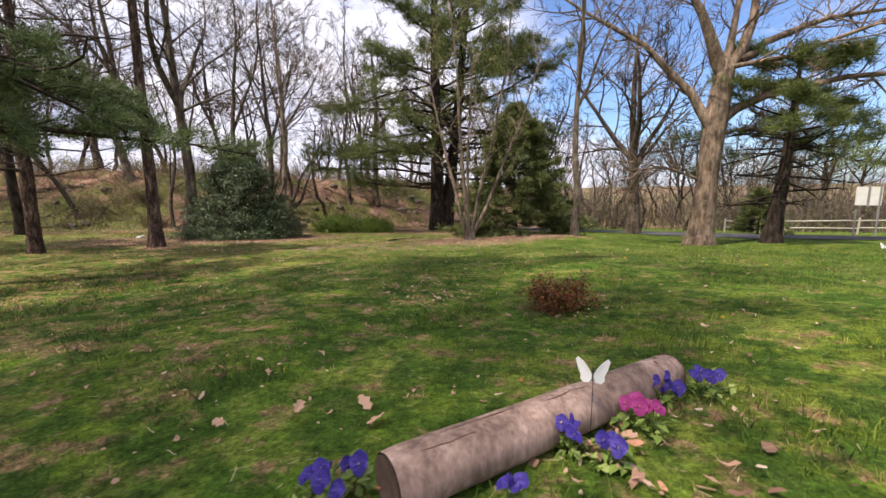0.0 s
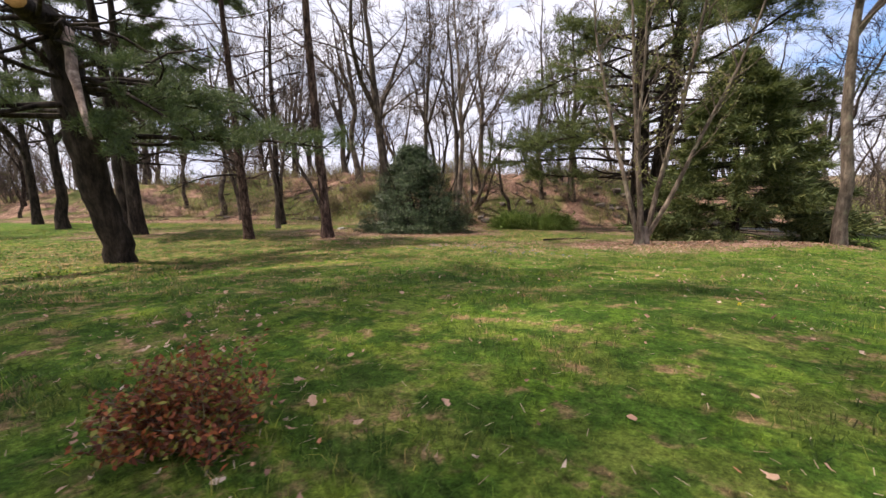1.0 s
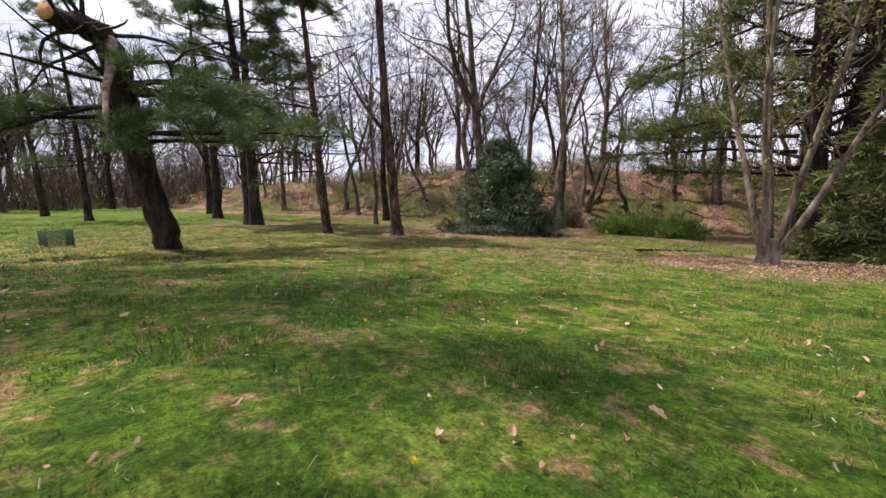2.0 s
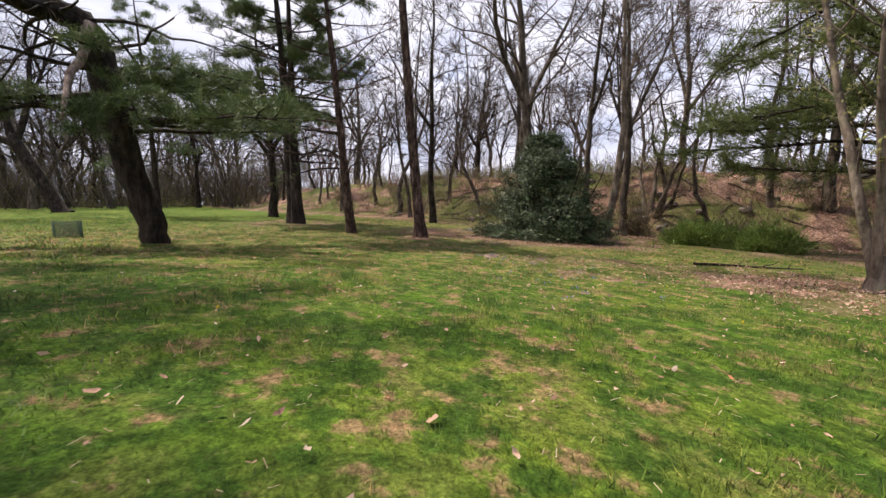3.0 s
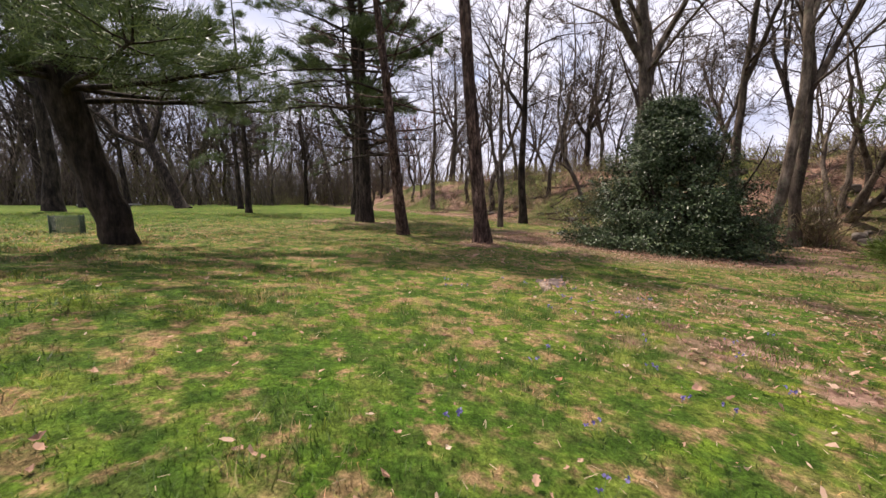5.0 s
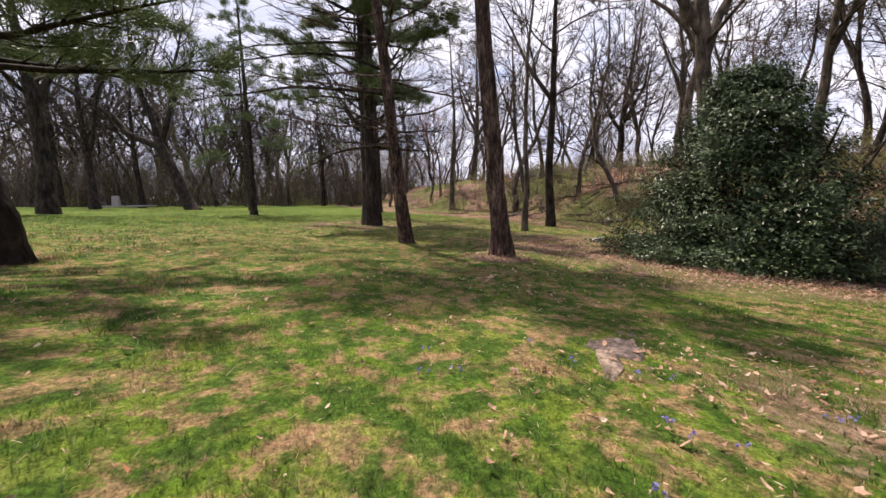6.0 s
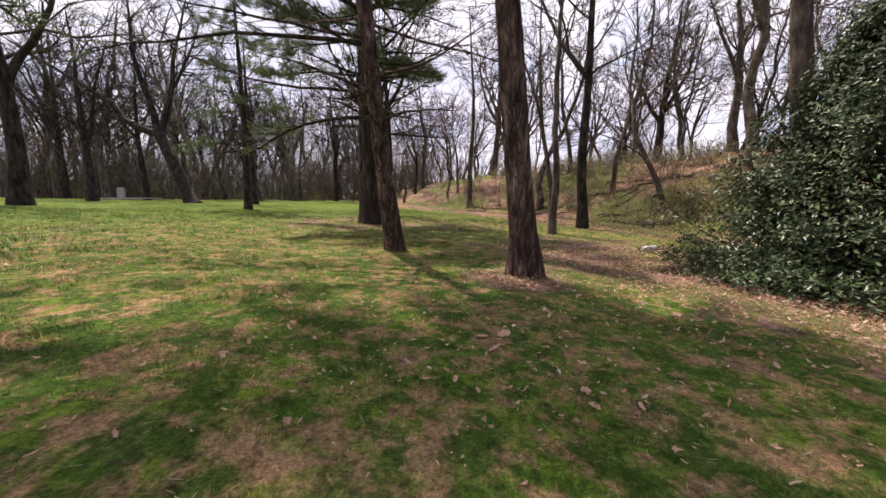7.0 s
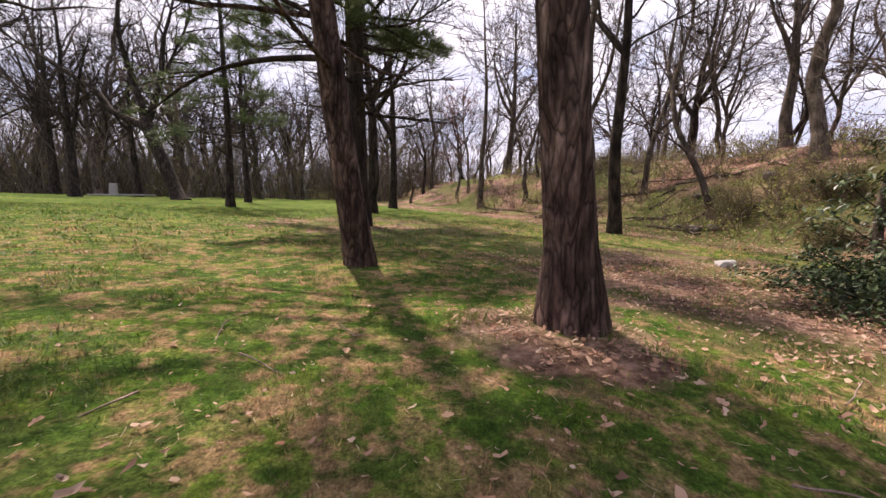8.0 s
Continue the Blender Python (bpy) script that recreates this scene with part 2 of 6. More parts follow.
M_GROUND = make_ground()
M_GRASS = make_leafy("grass_blades", [(0.0, (0.4, 0.46, 0.36)), (0.5, (0.95, 0.97, 0.86)), (0.84, (1.4, 1.33, 1.1)), (0.92, (1.9, 1.5, 1.5)), (1.0, (2.3, 1.65, 1.75))], 0.35, 0.6, 0.2, True)
M_LITTER = make_leafy("dead_leaves", [(0.0, (0.18, 0.1, 0.07)), (0.3, (0.38, 0.22, 0.155)), (0.55, (0.47, 0.29, 0.2)), (0.8, (0.5, 0.35, 0.26)), (0.93, (0.56, 0.44, 0.34)), (1.0, (0.46, 0.18, 0.09))], 0.2, 0.7, 0.2)
M_STRAW = make_leafy("pale_straw", [(0.0, (0.24, 0.17, 0.1)), (1.0, (0.5, 0.4, 0.27))], 0.1, 0.8)
M_PINE_BARK = make_bark("pine_bark", (0.03, 0.02, 0.017), (0.1, 0.066, 0.056), (0.2, 0.145, 0.125), 1.0, plates=True)
M_DARK_BARK = make_bark("dark_bark", (0.012, 0.009, 0.008), (0.035, 0.027, 0.022), (0.07, 0.054, 0.044), 0.9)
M_GREY_BARK = make_bark("grey_bark", (0.055, 0.042, 0.034), (0.135, 0.107, 0.086), (0.225, 0.185, 0.152), 0.8, lichen=(0.22, 0.21, 0.14))
M_WOOD_BARK = make_bark("woodland_bark", (0.03, 0.023, 0.019), (0.085, 0.067, 0.055), (0.155, 0.126, 0.104), 0.7, lichen=(0.15, 0.145, 0.095))
M_OAK_BARK = make_bark("oak_bark", (0.07, 0.05, 0.038), (0.165, 0.122, 0.094), (0.26, 0.2, 0.155), 0.7, lichen=(0.2, 0.18, 0.12))
M_PALE_WOOD = make_bark("peeled_wood", (0.15, 0.105, 0.088), (0.32, 0.24, 0.2), (0.46, 0.37, 0.31), 1.2, furrow=0.01)
M_CUT = make_plain("fresh_cut_wood", (0.34, 0.165, 0.05), (0.52, 0.28, 0.1), 14.0, 0.8)
M_LOG = make_bark("weathered_log", (0.14, 0.095, 0.08), (0.27, 0.19, 0.16), (0.37, 0.275, 0.235), 1.6, 0.75, 0.006, blotch=0.08)
M_LOG_END = make_plain("log_end_grain", (0.05, 0.032, 0.025), (0.14, 0.09, 0.07), 20.0, 0.9)
M_NEEDLE = make_leafy("pine_needles", [(0.0, (0.036, 0.06, 0.022)), (0.5, (0.075, 0.112, 0.036)), (1.0, (0.15, 0.19, 0.065))], 0.2, 0.5)
M_WHITE_NEEDLE = make_leafy("soft_pine_needles", [(0.0, (0.06, 0.085, 0.026)), (0.5, (0.115, 0.15, 0.045)), (1.0, (0.2, 0.225, 0.075))], 0.35, 0.5)
M_NEEDLE_DK = make_leafy("spruce_needles", [(0.0, (0.042, 0.062, 0.02)), (0.5, (0.09, 0.115, 0.036)), (1.0, (0.18, 0.19, 0.065))], 0.2, 0.55)
M_HOLLY = make_leafy("broad_glossy_leaves", [(0.0, (0.011, 0.025, 0.008)), (0.5, (0.028, 0.05, 0.016)), (0.82, (0.056, 0.086, 0.03)), (1.0, (0.17, 0.21, 0.11))], 0.08, 0.38, 0.24)
M_JUNIPER = make_leafy("juniper_sprays", [(0.0, (0.09, 0.15, 0.025)), (0.6, (0.18, 0.26, 0.055)), (1.0, (0.3, 0.36, 0.11))], 0.2, 0.6)
M_BUDS = make_leafy("spring_buds", [(0.0, (0.2, 0.2, 0.065)), (1.0, (0.36, 0.36, 0.13))], 0.5, 0.6)
M_OLIVE = make_leafy("olive_bush_leaves", [(0.0, (0.07, 0.07, 0.025)), (0.6, (0.13, 0.13, 0.04)), (1.0, (0.2, 0.17, 0.07))], 0.3, 0.6)
M_REDBUD = make_leafy("red_buds", [(0.0, (0.22, 0.07, 0.05)), (1.0, (0.34, 0.13, 0.1))], 0.3, 0.6)
M_THICKET = make_leafy("thicket_stems", [(0.0, (0.1, 0.07, 0.05)), (0.6, (0.2, 0.145, 0.11)), (1.0, (0.24, 0.21, 0.1))], 0.1, 0.8)
M_RUSSET = make_leafy("russet_leaves", [(0.0, (0.07, 0.022, 0.014)), (0.4, (0.2, 0.058, 0.026)), (0.68, (0.42, 0.125, 0.045)), (0.78, (0.14, 0.14, 0.028)), (1.0, (0.28, 0.26, 0.05))], 0.25, 0.6)
M_FARWOOD = make_leafy("far_wood_stems", [(0.0, (0.06, 0.047, 0.04)), (0.6, (0.13, 0.1, 0.082)), (1.0, (0.21, 0.165, 0.125))], 0.1, 0.9)
M_ROCK = make_plain("grey_rock", (0.09, 0.072, 0.06), (0.2, 0.165, 0.14), 3.0, 0.85, 0.3, 0.02)
M_STONE = make_plain("pale_stone", (0.24, 0.23, 0.22), (0.42, 0.4, 0.38), 8.0, 0.8, 0.3, 0.006)
M_ASPHALT = make_plain("asphalt", (0.045, 0.045, 0.05), (0.085, 0.083, 0.088), 10.0, 0.9, 0.3, 0.004)
M_RAIL = make_plain("weathered_rail", (0.4, 0.38, 0.32), (0.6, 0.57, 0.5), 5.0, 0.8)
M_WHITE = make_plain("white_paint", (0.55, 0.55, 0.53), (0.72, 0.72, 0.7), 3.0, 0.5, 0.4, 0.001)
M_METAL = make_plain("dull_metal", (0.16, 0.16, 0.16), (0.28, 0.28, 0.28), 8.0, 0.5)
M_WIRE = make_plain("green_wire", (0.02, 0.045, 0.02), (0.05, 0.08, 0.04), 20.0, 0.5)
M_BLACK = make_plain("dark_body", (0.01, 0.01, 0.012), (0.03, 0.03, 0.035), 20.0, 0.5)
M_STEM = make_plain("green_stem", (0.07, 0.13, 0.03), (0.13, 0.2, 0.06), 20.0, 0.6)
M_VIOLET = make_leafy("violet_petals", [(0.0, (0.02, 0.012, 0.13)), (0.6, (0.042, 0.026, 0.23)), (1.0, (0.09, 0.06, 0.34))], 0.3, 0.6)
M_LILAC = make_leafy("lilac_petals", [(0.0, (0.1, 0.085, 0.3)), (1.0, (0.24, 0.2, 0.45))], 0.3, 0.6)
M_MAGENTA = make_leafy("magenta_petals", [(0.0, (0.2, 0.014, 0.1)), (1.0, (0.4, 0.05, 0.24))], 0.3, 0.6)
M_YELLOW = make_leafy("yellow_petals", [(0.0, (0.75, 0.55, 0.03)), (1.0, (0.85, 0.68, 0.08))], 0.3, 0.6)
M_WING = make_leafy("white_wings", [(0.0, (0.8, 0.8, 0.8)), (1.0, (0.86, 0.86, 0.86))], 0.25, 0.5)

# ---------------------------------------------------------------- mesh tools


class Acc:
    """Gathers vertices and faces of one mesh."""

    def __init__(self):
        self.v, self.t, self.q, self.n = [], [], [], 0

    def add(self, verts, tris=None, quads=None):
        verts = np.asarray(verts, float).reshape(-1, 3)
        if tris is not None and len(tris):
            self.t.append(np.asarray(tris, int).reshape(-1, 3) + self.n)
        if quads is not None and len(quads):
            self.q.append(np.asarray(quads, int).reshape(-1, 4) + self.n)
        self.v.append(verts)
        self.n += len(verts)

    def mesh(self, name, mat, smooth=True):
        me = bpy.data.meshes.new(name)
        v = np.concatenate(self.v) if self.v else np.zeros((0, 3))
        t = np.concatenate(self.t) if self.t else np.zeros((0, 3), int)
        q = np.concatenate(self.q) if self.q else np.zeros((0, 4), int)
        me.vertices.add(len(v))
        me.vertices.foreach_set("co", v.ravel())
        me.loops.add(len(t) * 3 + len(q) * 4)
        me.loops.foreach_set("vertex_index", np.concatenate([t.ravel(), q.ravel()]).astype(np.int32))
        me.polygons.add(len(t) + len(q))
        starts = np.concatenate([np.arange(len(t)) * 3, len(t) * 3 + np.arange(len(q)) * 4]).astype(np.int32)
        me.polygons.foreach_set("loop_start", starts)
        me.polygons.foreach_set("use_smooth", np.full(len(starts), smooth))
        me.update(calc_edges=True)
        me.validate()
        me.materials.append(mat)
        return me


def unit(v):
    v = np.asarray(v, float)
    return v / (np.linalg.norm(v, axis=-1, keepdims=True) + 1e-9)


def tube(acc, pts, radii, sides=6, cap=True, lumps=0.0, rng=None):
    """A tapered pipe along the points."""
    pts, radii = np.asarray(pts, float), np.asarray(radii, float)
    tang = unit(np.gradient(pts, axis=0))
    ref = np.array([1.0, 0.0, 0.0]) if abs(tang[0][2]) > 0.8 else np.array([0.0, 0.0, 1.0])
    a = unit(np.cross(tang, ref))
    b = np.cross(tang, a)
    ang = np.arange(sides) * 2 * np.pi / sides
    ring = a[:, None] * np.cos(ang)[None, :, None] + b[:, None] * np.sin(ang)[None, :, None]
    rr = radii[:, None, None]
    if lumps:
        rr = rr * (1 + rng.normal(0, lumps, (len(pts), sides, 1)))
    v = (pts[:, None] + ring * rr).reshape(-1, 3)
    n = len(pts)
    i, j = np.meshgrid(np.arange(n - 1), np.arange(sides), indexing="ij")
    k = (j + 1) % sides
    quads = np.stack([i * sides + j, i * sides + k, (i + 1) * sides + k, (i + 1) * sides + j], -1).reshape(-1, 4)
    tris = None
    if cap:
        v = np.vstack([v, pts[-1:]])
        m = np.arange(sides)
        tris = np.stack([(n - 1) * sides + m, (n - 1) * sides + (m + 1) % sides, np.full(sides, n * sides)], -1)
    acc.add(v, tris, quads)


def wander(rng, start, way, length, steps, wob=0.1, lift=0.0):
    """A crooked line of points that bends up by lift."""
    pts, d = [np.asarray(start, float)], unit(way)
    for _ in range(steps):
        d = unit(d + rng.normal(0, wob, 3) + np.array([0, 0, lift]))
        pts.append(pts[-1] + d * length / steps)
    return np.array(pts)


def ribbon(acc, rng, pts, r):
    """A hair-thin twig of two joints that tapers to a point."""
    s = unit(np.cross(pts[-1] - pts[0], rng.normal(0, 1, 3))) * r * 1.3
    acc.add([pts[0] - s, pts[0] + s, pts[1] + s * 0.7, pts[1] - s * 0.7, pts[2]], [(3, 2, 4)], [(0, 1, 2, 3)])


def side_way(rng, d, angle, az=None):
    """A direction at that angle (radians) from d."""
    d = unit(d)
    r = rng.normal(0, 1, 3) if az is None else np.array([math.cos(az), math.sin(az), 0.0])
    s = unit(r - d * np.dot(r, d))
    return unit(d * math.cos(angle) + s * math.sin(angle))


def part(name, me, parent=None, label="", at=None):
    ob = new(name, me)
    if parent is not None:
        ob.parent = parent
    if at is not None:
        ob.matrix_local = at
    if label:
        tagged(ob, label)
    return ob


def thing(name, x, y, label, category, group="", z=None, kind=""):
    ob = new(name)
    ob.empty_display_size = 0.2
    ob.matrix_basis = pose(x, y, float(height(x, y)) if z is None else z)
    return tagged(ob, label, category, group, kind)


def box_mesh(name, sx, sy, sz, mat, bevel=0.01):
    bm = bmesh.new()
    bmesh.ops.create_cube(bm, size=1.0)
    bmesh.ops.scale(bm, vec=(sx, sy, sz), verts=bm.verts)
    if bevel:
        bmesh.ops.bevel(bm, geom=bm.edges[:], offset=bevel, segments=2, affect="EDGES")
    me = bpy.data.meshes.new(name)
    bm.to_mesh(me)
    bm.free()
    me.materials.append(mat)
    return me


# ---------------------------------------------------------------- the ground
FOOT = np.array([(-140, 2), (-110, 0), (-60, 5), (-48, 9), (-40, 13), (-34, 17.5), (-24, 22.5), (-18, 25), (-13, 27), (-8, 31), (-3, 36), (4, 42), (15, 50), (40, 60)], float)


def bank_distance(x, y):
    """Metres beyond the foot of the wooded bank (minus: on the lawn's side)."""
    x, y = np.asarray(x, float), np.asarray(y, float)
    best, sign = np.full(x.shape, 1e9), np.ones(x.shape)
    for (ax, ay), (bx, by) in zip(FOOT[:-1], FOOT[1:]):
        dx, dy = bx - ax, by - ay
        t = np.clip(((x - ax) * dx + (y - ay) * dy) / (dx * dx + dy * dy), 0, 1)
        d = np.hypot(x - ax - t * dx, y - ay - t * dy)
        side = np.sign(dx * (y - ay) - dy * (x - ax))
        near = d < best
        best, sign = np.where(near, d, best), np.where(near, side, sign)
    return best * sign


def height(x, y):
    x, y = np.asarray(x, float), np.asarray(y, float)
    a, b = np.clip(x, -70, 40), np.clip(y, -45, 48)
    z = 0.348 - 0.057 * b + 0.00021 * a * a - 0.000716 * a * b - 0.000122 * b * b
    z = z + 0.613 * np.exp(-((x - 2) ** 2 + (y - 4) ** 2) / 72)
    z = z - 0.14 * np.exp(-((x - 0.4) ** 2 + (y - 4.3) ** 2) / 5) + 0.3 * np.exp(-((x - 3.8) ** 2 + (y - 19.4) ** 2) / 12) - 0.3 * np.exp(-((x - 11) ** 2 + (y - 22) ** 2) / 40)
    z = z + 0.015 * np.sin(1.9 * x + 0.7 * y) * np.sin(1.3 * y - 0.8 * x) + 0.02 * np.sin(0.8 * x - 1.1 * y + 2)
    d = bank_distance(x, y)
    s = np.clip(d / 9.0, 0, 1)
    rise = np.interp(x, [-140, -90, -55, -42, -30, -10, 2, 9, 20], [1.5, 1.8, 2.4, 3.2, 4.0, 4.2, 3.6, 1.5, 0.4])
    bumpy = 0.3 * np.sin(1.1 * x + 0.4 * y) * np.sin(0.9 * y - 0.5 * x) + 0.16 * np.sin(2.3 * x + 1.9 * y) * np.sin(1.7 * x - 2.1 * y) + 0.25 * np.sin(0.37 * x + 1.0) * np.sin(0.6 * y)
    z = z + s * s * (3 - 2 * s) * (rise + bumpy)
    return z


def litter_at(x, y):
    """How much dead leaf covers the ground, 0 to 1."""
    x, y = np.asarray(x, float), np.asarray(y, float)
    d = bank_distance(x, y)
    m = np.clip((d + 5.2) / 5.2, 0, 1)
    for cx, cy, r, k in ((-11.7, 20.2, 4.2, 0.9), (-11.35, 14.25, 0.8, 0.72), (-3.0, 31.3, 7.0, 1.0), (1.9, 22.7, 4.2, 1.0), (-0.4, 18.0, 2.6, 0.75), (-5.0, 14.5, 1.1, 0.46), (-15.5, 17.5, 3.6, 0.66), (-9.6, 16.4, 2.0, 0.42), (-12.4, 17.0, 2.4, 0.5),
                         (-3.5, 16.0, 3.2, 0.42), (-21.5, 11.5, 5.0, 0.5), (-8.8, 13.2, 2.0, 0.35), (0.5, 4.35, 0.55, 0.4), (-2.6, 20.6, 2.2, 0.5), (-0.8, 4.9, 0.8, 0.36), (0.21, 2.09, 0.45, 0.42)):
        m = np.maximum(m, k * np.clip(1.6 - np.hypot(x - cx, y - cy) / r, 0, 1))
    far = np.clip((np.hypot(x + 25, y - 5) - 38) / 20, 0, 0.75) * (x < 0)
    return np.maximum(m, far)


def bank_green(x, y):
    """Mossy, grassy stretches on the bank, 0 to 1."""
    x, y = np.asarray(x, float), np.asarray(y, float)
    thick = 0.9 * np.exp(-((x + 20) ** 2 + (y - 26.5) ** 2) / 30) + 0.8 * np.exp(-((x + 32) ** 2 + (y - 22) ** 2) / 30)
    return np.clip(thick + 1.3 * np.sin(0.31 * x + 0.22 * y + 1.0) * np.sin(0.45 * y - 0.27 * x) + 0.25 * np.sin(1.7 * x) * np.sin(1.9 * y), 0, 1)


def build_ground():
    def line(lo, a, b, hi, fine, mid):
        out = [a + fine * i for i in range(int((b - a) / fine) + 1)]
        step, v = mid, a
        while v > lo:
            v -= step
            step = min(step * (1.0 if v > a - 60 else 1.35), 200)
            out.insert(0, v)
        step, v = mid, out[-1]
        while v < hi:
            v += step
            step = min(step * (1.0 if v < b + 40 else 1.35), 200)
            out.append(v)
        return np.array(out)

    xs, ys = line(-1800, -14, 5, 1800, 0.2, 0.8), line(-1800, 1, 18, 1800, 0.2, 0.8)
    gx, gy = np.meshgrid(xs, ys)
    gz = height(gx, gy)
    nx, ny = len(xs), len(ys)
    i, j = np.meshgrid(np.arange(ny - 1), np.arange(nx - 1), indexing="ij")
    quads = np.stack([i * nx + j, i * nx + j + 1, (i + 1) * nx + j + 1, (i + 1) * nx + j], -1).reshape(-1, 4)
    acc = Acc()
    acc.add(np.stack([gx, gy, gz], -1).reshape(-1, 3), None, quads)
    me = acc.mesh("ground", M_GROUND)
    att = me.attributes.new("litter", "FLOAT", "POINT")
    att.data.foreach_set("value", litter_at(gx, gy).ravel().astype(np.float32))
    moss = me.attributes.new("moss", "FLOAT", "POINT")
    moss.data.foreach_set("value", bank_green(gx, gy).ravel().astype(np.float32))
    return tagged(new("ground", me), "gently sloping spring lawn with straw patches, rising to a leaf-covered bank", "ground", kind="structure")


ground = build_ground()

# ---------------------------------------------------------------- trees


def add_needles(acc, rng, at, way, count, size, width, spread=0.9):
    """Tufts of thin needles round each point, along its direction."""
    at, way = np.asarray(at, float), unit(way)
    n = len(at)
    d = unit(way[:, None] + rng.normal(0, spread, (n, count, 3)))
    s = size * rng.uniform(0.6, 1.25, (n, count, 1))
    root = at[:, None] + rng.normal(0, size * 0.22, (n, count, 3))
    w = unit(np.cross(d, rng.normal(0, 1, (n, count, 3)))) * width * 0.5
    v = np.stack([root - w, root + w, root + d * s], 2).reshape(-1, 3)
    acc.add(v, np.arange(len(v)).reshape(-1, 3))


def add_leaves(acc, rng, at, up, length, width, tilt=0.7, fold=0.25):
    """Pointed leaves of two halves, folded at the rib."""
    at = np.asarray(at, float)
    n = len(at)
    nrm = unit(np.asarray(up, float) + rng.normal(0, tilt, (n, 3)))
    d = unit(np.cross(nrm, rng.normal(0, 1, (n, 3))))
    s = np.cross(nrm, d)
    l = length * rng.uniform(0.7, 1.3, (n, 1))
    w = width * rng.uniform(0.7, 1.3, (n, 1))
    v = np.stack([at, at + d * l * 0.5 + s * w * 0.5 + nrm * w * fold, at + d * l, at + d * l * 0.5 - s * w * 0.5 + nrm * w * fold], 1).reshape(-1, 3)
    k = np.arange(n)[:, None] * 4
    acc.add(v, np.concatenate([k + np.array([[0, 1, 2]]), k + np.array([[0, 2, 3]])]))


def add_flakes(acc, rng, at, size):
    """Dry leaves with uneven, curled outlines."""
    at = np.asarray(at, float)
    n, k = len(at), 7
    nrm = unit(np.stack([rng.normal(0, 0.35, n), rng.normal(0, 0.35, n), np.ones(n)], -1))
    d = unit(np.cross(nrm, rng.normal(0, 1, (n, 3))))
    s = np.cross(nrm, d)
    ang = np.arange(k) * 2 * np.pi / k
    rad = size * 0.5 * rng.uniform(0.2, 1.25, (n, k)) * rng.uniform(0.6, 1.3, (n, 1))
    x, y = rad * np.cos(ang) * 1.05, rad * np.sin(ang) * rng.uniform(0.35, 0.8, (n, 1))
    curl = rng.uniform(-0.3, 1.3, (n, 1)) * (np.abs(x) + np.abs(y)) * 0.55
    ring = at[:, None] + d[:, None] * x[..., None] + s[:, None] * y[..., None] + nrm[:, None] * curl[..., None]
    v = np.concatenate([ring, at[:, None]], 1).reshape(-1, 3)
    base = np.arange(n)[:, None, None] * (k + 1)
    tri = np.stack([np.arange(k), (np.arange(k) + 1) % k, np.full(k, k)], -1)[None]
    acc.add(v, (base + tri).reshape(-1, 3))


def trunk_line(rng, tall, lean, steps=12, wob=0.02, start=0.0):
    z = np.linspace(-0.25, tall, steps + 1)
    x = np.cumsum(rng.normal(0, wob, steps + 1)) * tall / steps
    y = np.cumsum(rng.normal(0, wob, steps + 1)) * tall / steps
    x[:2], y[:2] = 0, 0
    sway, ph = wob * (4.5 if wob < 0.05 else 6.0), rng.uniform(0, 6.28)
    f = np.clip(z / tall, 0, 1)
    x = x + sway * (np.sin(5.0 * f + ph) - np.sin(ph)) * np.minimum(1, f * 3)
    y = y + sway * (np.cos(4.3 * f + ph) - np.cos(ph)) * np.minimum(1, f * 3)
    return np.stack([lean[0] * z + x, lean[1] * z + y, z], -1)


def trunk_radii(line, r, tip=0.12, flare=0.35):
    z = line[:, 2] - line[0, 2]
    f = z / z[-1]
    return r * ((1 - f) * (1 - tip) + tip) * (1 + flare * np.exp(-np.maximum(line[:, 2], 0) / (1.3 * r + 0.05)))


def point_on(line, f):
    k = f * (len(line) - 1)
    i = min(int(k), len(line) - 2)
    return line[i] + (line[i + 1] - line[i]) * (k - i), unit(line[i + 1] - line[i])


